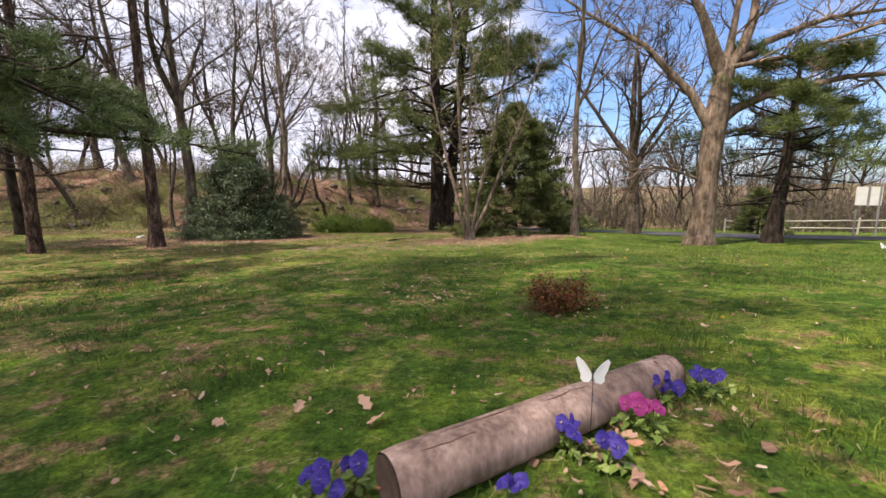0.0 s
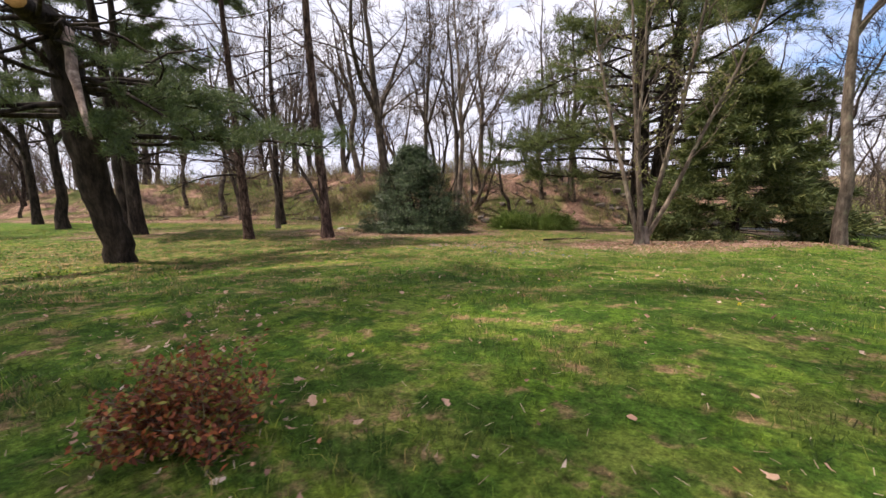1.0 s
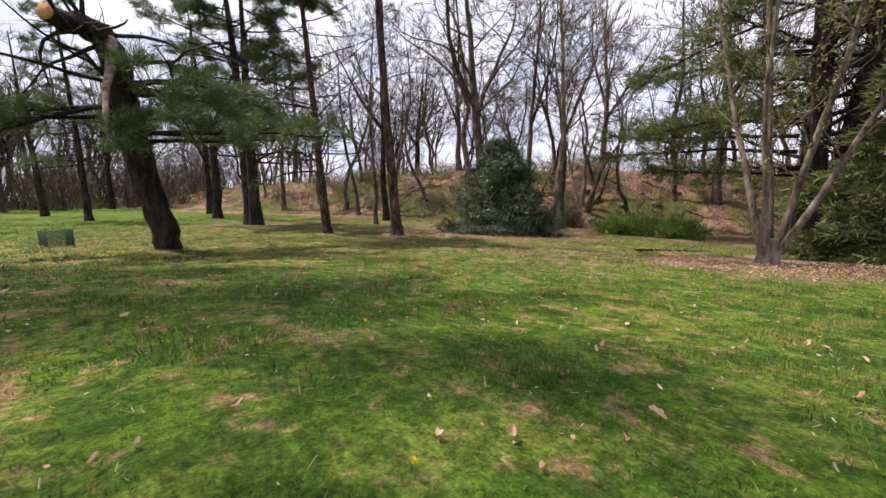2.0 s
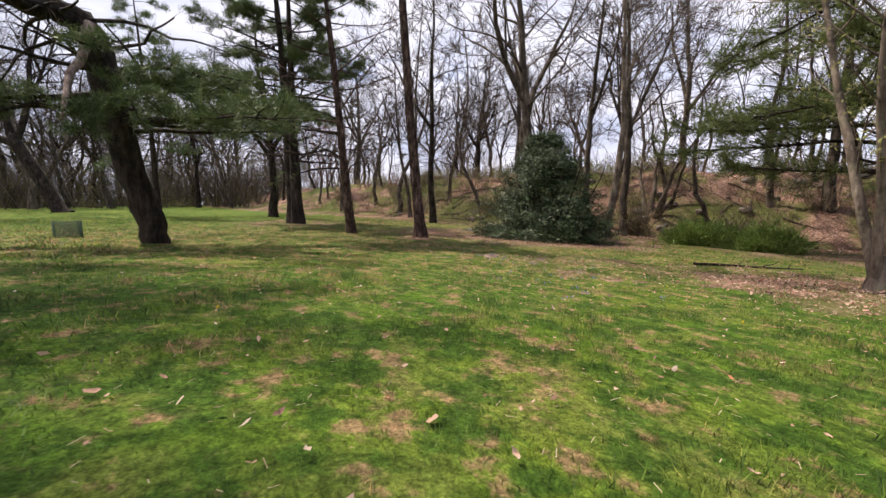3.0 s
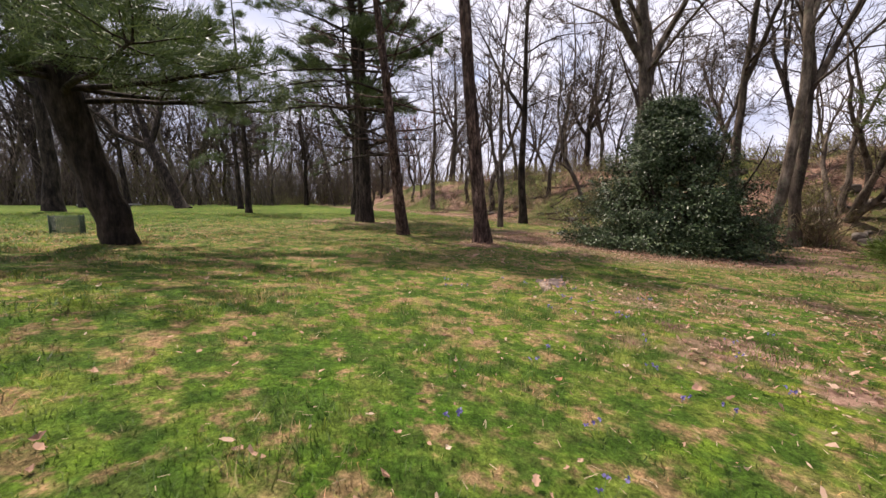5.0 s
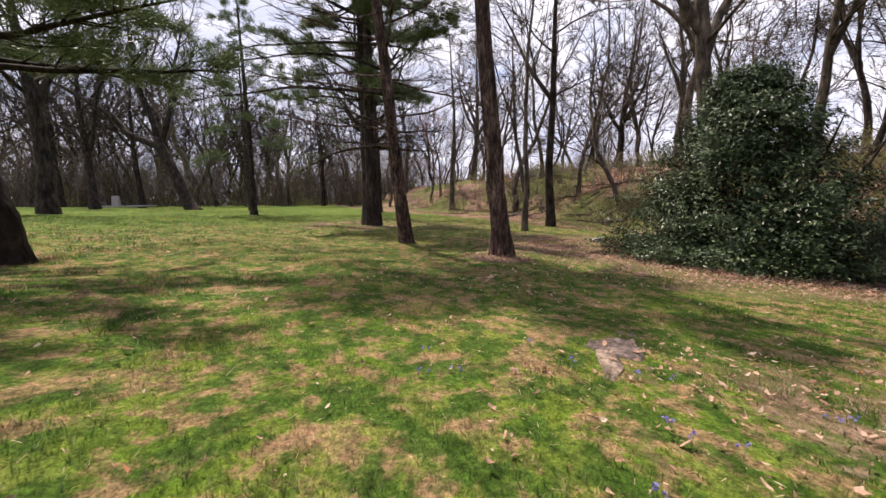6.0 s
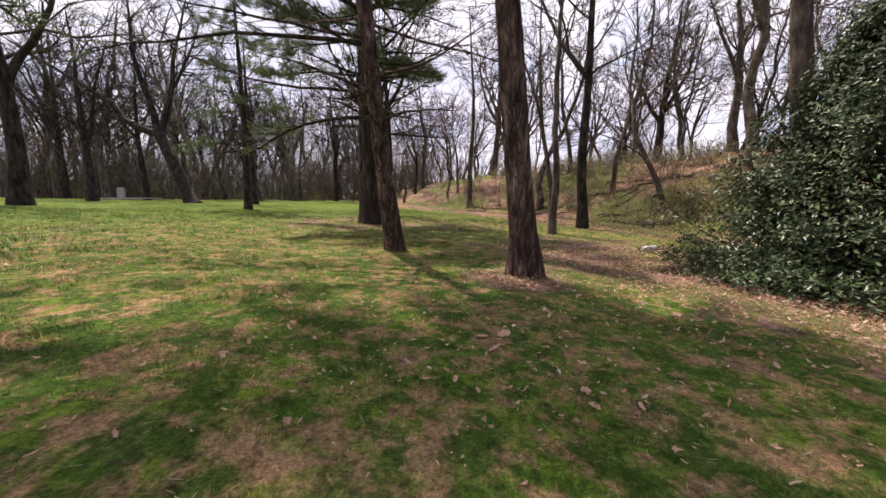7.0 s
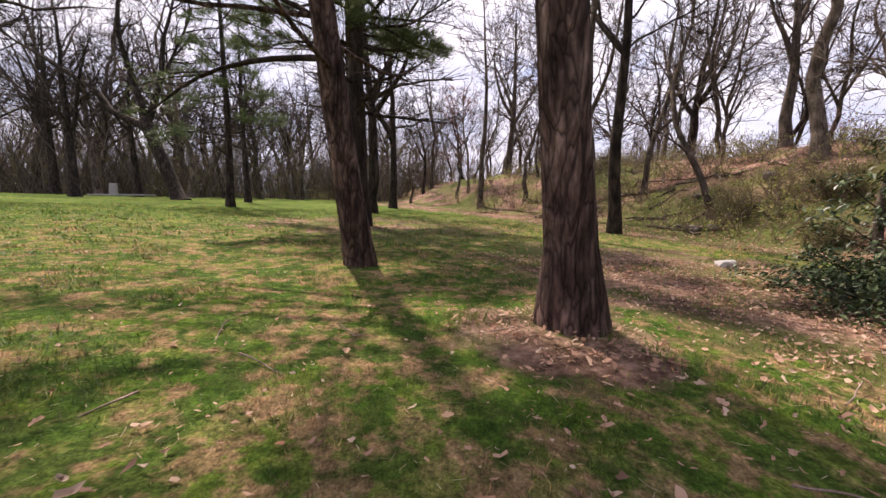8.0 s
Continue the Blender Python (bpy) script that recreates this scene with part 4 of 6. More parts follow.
def brown_bush(x, y, seed, rad, tall, label):
    """A twiggy bush just coming into leaf."""
    rng = np.random.default_rng(seed)
    root = thing("brown_bush", x, y, label, "shrub", "bushes on the bank")
    wood, leaf = Acc(), Acc()
    for i in range(70):
        a, s = rng.uniform(0, 6.28), rng.uniform(0.1, 0.75)
        pts = wander(rng, (rng.normal(0, 0.25), rng.normal(0, 0.25), -0.1), (s * math.cos(a), s * math.sin(a), 1), tall * rng.uniform(0.5, 1.05), 6, 0.13, -0.05)
        tube(wood, pts, np.linspace(0.02, 0.006, 7), 4, cap=False)
        for j in range(9):
            p, d = point_on(pts, rng.uniform(0.15, 1))
            q = wander(rng, p, side_way(rng, d, 0.8), rng.uniform(0.3, 0.8) * rad * 0.5, 2, 0.2, 0.0)
            ribbon(wood, rng, q, 0.006)
            m = 5
            add_leaves(leaf, rng, np.array([point_on(q, rng.uniform(0.1, 1))[0] for _ in range(m)]) + rng.normal(0, 0.06, (m, 3)), np.tile((0, 0, 1.0), (m, 1)), 0.06, 0.03, 0.9)
    tagged(part("stem_tangle", wood.mesh("stem_tangle", M_THICKET), root), kind="stuff")
    part("foliage", leaf.mesh("foliage", M_OLIVE), root)


brown_bush(-13.5, 27.7, 86, 1.4, 2.6, "olive-brown twiggy bush coming into leaf on the bank")
brown_bush(-19.5, 27.2, 87, 1.2, 1.9, "low olive-brown twiggy bush on the bank")
brown_bush(-24.5, 24.8, 88, 1.1, 1.7, "low olive-brown twiggy bush on the bank")
brown_bush(-20.6, 25.2, 89, 1.5, 0.9, "spreading olive bush low on the mossy bank")
brown_bush(-17.6, 26.0, 90, 1.4, 1.0, "spreading olive bush low on the mossy bank")
brown_bush(-22.6, 27.4, 91, 1.4, 1.1, "spreading olive bush on the mossy bank")


# big oak and the other broadleaf trees that stand apart
def oak_tree():
    """A great oak: a stout bole, one low limb to the east, one that sweeps up to the west, and three leaders."""
    rng = np.random.default_rng(101)
    root = thing("oak_tree", 11.2, 22.2, "massive bare oak with brown-grey bark and wide forking limbs", "oak tree")
    bole = Acc()
    line = np.array([(0, 0, -0.4), (0, 0, 0.1), (0.03, 0, 0.6), (0.08, 0, 1.8), (0.16, 0, 3.4), (0.25, 0, 5.2), (0.38, 0, 6.6), (0.55, 0, 8.3), (0.65, 0, 8.9)])
    tube(bole, line, [0.95, 0.78, 0.6, 0.52, 0.48, 0.47, 0.5, 0.44, 0.32], 20, lumps=0.03, rng=rng)
    part("trunk", bole.mesh("trunk", M_OAK_BARK), root)
    limbs = (
        (0.27, ((0.6, 6.2), (1.3, 6.7), (2.3, 7.2), (3.8, 7.4), (5.5, 7.7), (9.1, 7.9), (11, 8.6)), -0.2),
        (0.26, ((0.1, 5.8), (-0.4, 6.8), (-0.8, 7.6), (-1.7, 8.7), (-2.8, 10), (-4.3, 11.1), (-5.6, 12), (-7.2, 13.3)), -0.25),
        (0.34, ((0.55, 8.0), (0.1, 9.2), (-0.4, 10.1), (-0.8, 10.9), (-1.4, 12), (-2.2, 14.2), (-2.6, 16)), 0.2),
        (0.3, ((0.6, 8.3), (1.3, 9.4), (1.6, 10.9), (1.7, 12), (2, 14), (2.1, 16.2)), 0.1),
        (0.22, ((0.6, 8.6), (0.9, 10.2), (1.2, 12), (1.1, 14.5)), 0.5),
        (0.25, ((1.1, 8.9), (1.9, 9.3), (2.8, 9.8), (4.8, 10.7), (6.2, 11.2), (9.1, 11.7), (11.4, 12.2)), 0.25),
        (0.12, ((0.1, 8.5), (1.2, 8.6), (2.6, 8.7), (5, 9.5), (6.2, 9.9), (8.3, 11)), -0.45),
        (0.09, ((0.5, 5.4), (1.6, 5.7), (3.2, 5.7), (5.3, 5.2)), 0.3),
        (0.08, ((0, 3.2), (-0.7, 3.5), (-1.8, 3.9), (-3.2, 3.8)), -0.3),
    )
    for r0, keys, slant in limbs:
        pts = np.array([(u, slant * (u - keys[0][0]) + 0.05 * k, z) for k, (u, z) in enumerate(keys)])
        pts[1:-1] += rng.normal(0, 0.07, (len(pts) - 2, 3))
        acc = Acc()
        tube(acc, pts, np.linspace(r0, 0.05, len(pts)), 10, lumps=0.04, rng=rng)
        for i in range(16):
            p, d = point_on(pts, rng.uniform(0.22, 0.99))
            l2 = rng.uniform(1.4, 3.6)
            q = wander(rng, p, side_way(rng, d, rng.uniform(0.5, 1.0)), l2, 6, 0.2, 0.05)
            tube(acc, q, np.linspace(0.05, 0.014, 7), 5, cap=False)
            for j in range(6):
                h, e = point_on(q, rng.uniform(0.2, 1))
                q2 = wander(rng, h, side_way(rng, e, 0.7), l2 * rng.uniform(0.25, 0.5), 3, 0.2, 0.05)
                tube(acc, q2, np.linspace(0.018, 0.009, 4), 3, cap=False)
                for _ in range(5):
                    g, e2 = point_on(q2, rng.uniform(0.2, 1))
                    ribbon(acc, rng, wander(rng, g, side_way(rng, e2, 0.7), rng.uniform(0.3, 0.9), 2, 0.2, 0.05), 0.009)
        part("limb", acc.mesh("limb", M_OAK_BARK), root)


oak_tree()
plant_bare("bare_tree", 4.45, 20.1, "slim bare tree with smooth pale grey trunk", "tree", M_GREY_BARK, seed=102, tall=14, r=0.17, lean=(-0.02, -0.05), first=0.42, limbs=10, spread=0.6, reach=0.32, subs=6, twigs=12, fork=2, sides=10)
plant_bare("bare_tree", 11.0, 30.3, "broad bare tree with low forking limbs behind the lawn", "tree", M_WOOD_BARK, seed=103, tall=14, r=0.42, lean=(0.0, 0.0), first=0.32, limbs=12, spread=0.9, reach=0.5, subs=7, twigs=12, fork=3, sides=10, twig_r=0.012)


def clump_tree():
    """Several slim stems from one foot, with budding twigs."""
    rng = np.random.default_rng(111)
    x, y = -0.45, 18.0
    root = thing("clump_tree", x, y, "clump of slim pale grey stems with budding twigs", "tree")
    foot = Acc()
    tube(foot, [(0, 0, -0.2), (0, 0, 0.1), (0.02, 0, 0.4), (0.05, 0, 0.6)], [0.3, 0.24, 0.17, 0.12], 12, lumps=0.06, rng=rng)
    part("foot", foot.mesh("foot", M_GREY_BARK), root)
    buds = Acc()
    for az, s, l, r in ((165, 0.3, 8.5, 0.085), (110, 0.06, 9.5, 0.1), (40, 0.12, 9.0, 0.085), (10, 0.42, 8.0, 0.08), (250, 0.16, 7.5, 0.07)):
        a = radians(az)
        pts = wander(rng, (0.14 * math.cos(a), 0.14 * math.sin(a), 0.25), (s * math.cos(a), s * math.sin(a), 1.0), l, 12, 0.05, 0.03)
        acc = Acc()
        tube(acc, pts, np.linspace(r, 0.02, 13), 8, lumps=0.03, rng=rng)
        stem = part("stem", acc.mesh("stem", M_GREY_BARK), root)
        tw = Acc()
        for i in range(16):
            p, d = point_on(pts, rng.uniform(0.18, 0.98))
            l2 = rng.uniform(0.8, 2.3)
            q = wander(rng, p, side_way(rng, d, rng.uniform(0.5, 1.0)), l2, 5, 0.12, 0.05)
            tube(tw, q, np.linspace(0.02, 0.007, 6), 4, cap=False)
            for j in range(5):
                h, e = point_on(q, rng.uniform(0.25, 1))
                q2 = wander(rng, h, side_way(rng, e, rng.uniform(0.4, 0.9)), l2 * rng.uniform(0.25, 0.5), 3, 0.14, 0.04)
                tube(tw, q2, np.linspace(0.008, 0.004, 4), 3, cap=False)
                for _ in range(5):
                    b, _e = point_on(q2, rng.uniform(0.2, 1))
                    add_leaves(buds, rng, [b], [(0, 0, 1)], 0.08, 0.04, 1.0)
        part("twig_spray", tw.mesh("twig_spray", M_GREY_BARK), stem)
    tagged(part("bud_haze", buds.mesh("bud_haze", M_BUDS), root, "tiny yellow-green buds"), kind="stuff")


clump_tree()

# forked tree and single trunks on the far side of the lawn: place, height, radius, lean, first limb, forks
SOLO = (
    (-23.34, 19.78, 16, 0.24, (0.07, -0.03), 0.4, 1, "tall bare tree with dark ridged trunk among dead leaves"),
    (-38.2, 16.3, 15, 0.22, (0.0, 0.0), 0.5, 0, "straight bare tree at the bank's foot"),
    (-37.5, 10.0, 15, 0.28, (-0.03, 0.0), 0.3, 2, "dark forked tree at the bank's foot"),
    (-25.2, -5.8, 15, 0.4, (-0.06, -0.08), 0.35, 2, "thick dark tree on the lawn's far edge"),
    (-20.0, 17.4, 13, 0.14, (-0.02, 0.02), 0.45, 0, "thin bare tree among dead leaves"),
    (-16.3, 22.6, 17, 0.33, (0.02, -0.04), 0.36, 2, "stout bare tree behind the holly"),
    (-11.4, 23.4, 14, 0.18, (0.02, 0.04), 0.45, 1, "bare tree with pale bark beside the holly"),
    (-15.5, 26.2, 16, 0.2, (0.03, -0.03), 0.4, 1, "tall bare tree on the bank"),
    (-13.6, 26.9, 15, 0.22, (0.02, 0.0), 0.38, 2, "tall bare tree on the bank"),
    (-38.0, -0.5, 13, 0.24, (-0.04, 0.0), 0.4, 1, "slim dark tree on the lawn's far edge"),
    (-36.8, -11.8, 14, 0.34, (-0.1, -0.12), 0.3, 2, "thick dark leaning tree on the lawn's far edge"),
    (-44.4, -20.2, 15, 0.38, (-0.06, -0.1), 0.35, 2, "thick dark tree on the lawn's far edge"),
    (-44.5, -16.6, 14, 0.3, (-0.08, -0.16), 0.4, 1, "leaning tree near the white marker"),
    (-44.2, -12.8, 14, 0.28, (0.0, 0.0), 0.4, 1, "straight dark tree near the white marker"),
    (-29.6, 9.8, 14, 0.3, (-0.06, -0.03), 0.35, 2, "dark tree behind the twin pine"),
    (-29.8, 20.4, 14, 0.18, (-0.05, -0.05), 0.4, 1, "leaning bare tree on the bank"),
    (-38.8, 31.6, 13, 0.38, (0.08, 0.05), 0.35, 3, "dark forked tree on the bank's crest"),
    (-29.5, 31.0, 12, 0.3, (-0.1, 0.06), 0.35, 2, "crooked tree on the bank's crest"),
    (-45.3, 19.4, 14, 0.32, (-0.03, 0.05), 0.3, 3, "forked tree on the bank's crest"),
    (-8.8, 36.2, 14, 0.28, (-0.02, 0.0), 0.45, 1, "reddish-barked trunk on the leafy bank"),
    (-17.0, 36.0, 14, 0.26, (0.03, 0.0), 0.3, 2, "forked grey tree on the bank"),
    (-55.0, 2.0, 14, 0.28, (-0.04, -0.02), 0.35, 2, "dark crooked tree in the wood"),
)
for i, (x, y, tall, r, lean, first, fork, label) in enumerate(SOLO):
    bark = M_GREY_BARK if "pale" in label or "grey" in label else M_DARK_BARK if "dark" in label else M_WOOD_BARK
    plant_bare("bare_tree", x, y, label, "tree", bark, group="woodland trees", seed=200 + i, tall=tall, r=r, lean=lean, first=first, limbs=10, spread=0.92, reach=0.46, subs=7, twigs=13, fork=fork, sides=10, twig_r=0.009, wob=0.042, fan=2.0 if "low limb" in label else 1.35)


def forked_tree():
    """A thick leaning trunk that parts into one great low limb and two upright ones."""
    rng = np.random.default_rng(141)
    root = thing("bare_tree", -36.7, -4.6, "thick leaning dark tree with one great low limb", "tree", "woodland trees")
    trunk = Acc()
    tube(trunk, [(0.1, 0.25, -0.3), (0, -0.1, 0.15), (-0.15, -0.5, 1.1), (-0.25, -0.95, 2.2), (-0.45, -1.8, 4.0), (-0.6, -2.4, 5.2), (-0.65, -2.5, 5.7)], [0.66, 0.5, 0.44, 0.41, 0.38, 0.4, 0.2], 12, lumps=0.04, rng=rng)
    part("trunk", trunk.mesh("trunk", M_DARK_BARK), root)
    for way, r0 in (([(-0.6, -2.3, 5.0), (-0.6, -3.5, 5.4), (-0.7, -4.7, 6.1), (-0.85, -5.7, 7.3), (-1.0, -7.3, 8.4), (-1.1, -9.2, 9.6), (-1.3, -11.2, 10.8), (-1.4, -13, 12)], 0.3),
                    ([(-0.6, -2.4, 5.1), (-0.8, -2.7, 6.8), (-1.0, -3.5, 9), (-1.2, -4.1, 11), (-1.5, -4.4, 13.6), (-1.7, -4.6, 15.6)], 0.28),
                    ([(-0.6, -2.4, 5.0), (-0.75, -1.7, 6.7), (-1.0, -1.3, 8.8), (-1.2, -1.2, 11), (-1.4, -0.8, 12.7), (-1.6, -0.3, 14.8)], 0.26),
                    ([(-1.0, -1.3, 8.6), (-1.6, -0.9, 10), (-2.2, -0.2, 12), (-2.4, 0.2, 13.6)], 0.13)):
        acc = Acc()
        pts = np.array(way, float) + rng.normal(0, 0.06, (len(way), 3))
        tube(acc, pts, np.linspace(r0, 0.05, len(way)), 8, lumps=0.05, rng=rng)
        for i in range(13):
            p, d = point_on(pts, rng.uniform(0.25, 0.99))
            l2 = rng.uniform(1.6, 4.5)
            q = wander(rng, p, side_way(rng, d, rng.uniform(0.5, 1.1)), l2, 6, 0.2, 0.06)
            tube(acc, q, np.linspace(0.06, 0.014, 7), 4, cap=False)
            for j in range(6):
                h, e = point_on(q, rng.uniform(0.25, 1))
                q2 = wander(rng, h, side_way(rng, e, 0.7), l2 * rng.uniform(0.25, 0.5), 4, 0.2, 0.05)
                tube(acc, q2, np.linspace(0.02, 0.009, 5), 3, cap=False)
                for _ in range(6):
                    g, e2 = point_on(q2, rng.uniform(0.2, 1))
                    ribbon(acc, rng, wander(rng, g, side_way(rng, e2, 0.7), rng.uniform(0.4, 1.1), 2, 0.2, 0.05), 0.009)
        part("limb", acc.mesh("limb", M_DARK_BARK), root)


forked_tree()


def red_budding_tree():
    """A tree whose twigs carry a haze of red buds."""
    rng = np.random.default_rng(142)
    root = thing("budding_tree", -44.0, 15.8, "small tree hazy with pinkish red spring buds", "tree")
    acc, buds = Acc(), Acc()
    line = trunk_line(rng, 8.5, (0.02, 0.0), 10, 0.05)
    tube(acc, line, trunk_radii(line, 0.14), 7)
    part("trunk", acc.mesh("trunk", M_GREY_BARK), root)
    for i in range(26):
        lim = Acc()
        p, d = point_on(line, rng.uniform(0.2, 0.98))
        q = wander(rng, p, side_way(rng, d, rng.uniform(0.5, 1.0)), rng.uniform(1.5, 3.2), 5, 0.15, 0.08)
        tube(lim, q, np.linspace(0.035, 0.01, 6), 4, cap=False)
        for j in range(9):
            h, e = point_on(q, rng.uniform(0.2, 1))
            q2 = wander(rng, h, side_way(rng, e, 0.7), rng.uniform(0.4, 1.1), 2, 0.2, 0.06)
            ribbon(lim, rng, q2, 0.01)
            m = 9
            add_leaves(buds, rng, np.array([point_on(q2, rng.uniform(0.1, 1))[0] for _ in range(m)]) + rng.normal(0, 0.08, (m, 3)), np.tile((0, 0, 1.0), (m, 1)), 0.09, 0.05, 1.0)
        part("limb", lim.mesh("limb", M_GREY_BARK), root)
    tagged(part("bud_haze", buds.mesh("bud_haze", M_REDBUD), root, "pinkish red buds"), kind="stuff")


red_budding_tree()


def twisted_clump():
    """Crooked grey stems that fan out low on the bank."""
    rng = np.random.default_rng(131)
    root = thing("twisted_tree", -14.3, 30.0, "crooked many-stemmed grey tree low on the bank", "tree")
    for az, s, l in ((200, 0.5, 6), (150, 0.25, 7), (20, 0.3, 7.5), (340, 0.75, 7), (350, 1.1, 5)):
        a = radians(az)
        pts = wander(rng, (0.2 * math.cos(a), 0.2 * math.sin(a), -0.2), (s * math.cos(a), s * math.sin(a), 0.9), l, 12, 0.14, 0.06)
        acc = Acc()
        tube(acc, pts, np.linspace(0.15, 0.02, 13), 8)
        for i in range(14):
            p, d = point_on(pts, rng.uniform(0.3, 0.98))
            q = wander(rng, p, side_way(rng, d, rng.uniform(0.5, 1.0)), rng.uniform(0.8, 2.2), 5, 0.15, 0.06)
            tube(acc, q, np.linspace(0.025, 0.007, 6), 4, cap=False)
            for j in range(5):
                h, e = point_on(q, rng.uniform(0.25, 1))
                tube(acc, wander(rng, h, side_way(rng, e, 0.7), rng.uniform(0.3, 0.8), 3, 0.15, 0.05), np.linspace(0.009, 0.004, 4), 3, cap=False)
        part("stem", acc.mesh("stem", M_GREY_BARK), root)


twisted_clump()

# the wood on and behind the bank: a few kinds, copied
PROTOS = []
for k in range(9):
    kw = dict(seed=300 + k, tall=13 + (k % 3) * 1.5, r=0.17 + 0.03 * (k % 4), lean=(0.03 * ((k % 3) - 1), 0.03 * ((k % 5) - 2)), first=0.22 + 0.05 * (k % 4), limbs=9, spread=0.84 + 0.09 * (k % 3), reach=0.46, subs=5, twigs=13,
              fork=(0, 1, 2, 2, 1, 3, 0, 2, 1)[k], sides=7, twig_r=0.012, wob=0.115)
    PROTOS.append(plant_bare("bare_tree", -60 - 6 * k, 44 + 2 * k, "bare woodland tree with crooked dark limbs", "tree", (M_WOOD_BARK, M_DARK_BARK, M_WOOD_BARK, M_GREY_BARK)[k % 4], group="woodland trees", **kw))

FAR_PROTOS = []
for k in range(4):
    kw = dict(seed=340 + k, tall=13 + k, r=0.19 + 0.03 * k, lean=(0.03 * (k - 1), 0.03 * (1 - k)), first=0.24 + 0.05 * k, limbs=8, spread=0.86 + 0.06 * k, reach=0.46, subs=5, twigs=7, fork=(1, 2, 3, 2)[k], sides=6, twig_r=0.012, wob=0.115)
    FAR_PROTOS.append(plant_bare("bare_tree", -70 - 6 * k, -30 + 9 * k, "bare distant tree with crooked dark limbs", "tree", M_WOOD_BARK if k % 2 else M_DARK_BARK, group="woodland trees", **kw))


def scatter_wood():
    rng = np.random.default_rng(5)
    spots = [(s[0], s[1]) for s in SOLO] + [(-14.3, 30.0), (-3, 31.3), (-21.6, 10.7)]

    def drop(x, y, gap, smin, smax):
        if min((x - a) ** 2 + (y - b) ** 2 for a, b in spots) < gap * gap:
            return False
        spots.append((x, y))
        s = rng.uniform(smin, smax)
        z = float(height(x, y))
        copy_thing((FAR_PROTOS if math.hypot(x + 5, y - 10) > 50 else PROTOS)[rng.integers(4 if math.hypot(x + 5, y - 10) > 50 else len(PROTOS))], pose(x, y, z - 0.05, rng.normal(0, 7), rng.normal(0, 7), rng.uniform(0, 360)) @ Matrix.Scale(s, 4))
        return True

    made = 0
    while made < 74:  # on the bank and behind it
        x, y = rng.uniform(-75, 6), rng.uniform(8, 75)
        d = float(bank_distance(x, y))
        if 1.0 < d < 34 and rng.uniform() < 1.2 - d / 34:
            made += drop(x, y, 2.2 + d * 0.03, 0.6, 1.15)
    made = 0
    while made < 82:  # the wood past the far side of the lawn
        x, y = rng.uniform(-85, -42), rng.uniform(-55, 6)
        if x < -46 - 0.0 * y and math.hypot(x + 8, y - 12) > 42:
            made += drop(x, y, 2.6, 0.85, 1.35)
    made = 0
    while made < 38:  # behind the road and the oak
        x, y = rng.uniform(2, 60), rng.uniform(34, 72)
        if y > 37 - 0.5 * (x - 6) + 8 and float(bank_distance(x, y)) > -12:
            made += drop(x, y, 2.5, 0.6, 1.05)


scatter_wood()


def far_wood():
    """Thin stems and twigs of the distance, past counting."""
    rng = np.random.default_rng(6)
    acc = Acc()
    n = 0
    while n < 520:
        a, r = (rng.uniform(radians(165), radians(230)) if n % 2 else rng.uniform(radians(20), radians(180))), rng.uniform(55, 120)
        x, y = -5 + r * math.cos(a), 10 + r * math.sin(a)
        if float(bank_distance(x, y)) < 12 and not (x < -62) and not (x > 12 and y > 40):
            continue
        n += 1
        z = float(height(x, y))
        tall = rng.uniform(5.0, 9.5) * (1.45 if x < -50 and y < 15 else 1.0)
        pts = wander(rng, (x, y, z - 0.2), (rng.normal(0, 0.15), rng.normal(0, 0.15), 1), tall, 6, 0.12, 0.0)
        tube(acc, pts, np.linspace(rng.uniform(0.05, 0.12), 0.02, 7), 4, cap=False)
        for i in range(9):
            p, d = point_on(pts, rng.uniform(0.25, 1))
            q = wander(rng, p, side_way(rng, d, rng.uniform(0.4, 0.9)), rng.uniform(1.2, 3.2), 3, 0.15, 0.06)
            tube(acc, q, np.linspace(0.04, 0.015, 4), 3, cap=False)
            for j in range(3):
                h, e = point_on(q, rng.uniform(0.2, 1))
                tube(acc, wander(rng, h, side_way(rng, e, 0.7), rng.uniform(0.5, 1.3), 2, 0.15, 0.05), np.linspace(0.018, 0.01, 3), 3, cap=False)
    tagged(new("far_wood", acc.mesh("far_wood", M_FARWOOD)), "hazy belt of bare grey-brown distant trees", "wood", kind="stuff")


far_wood()


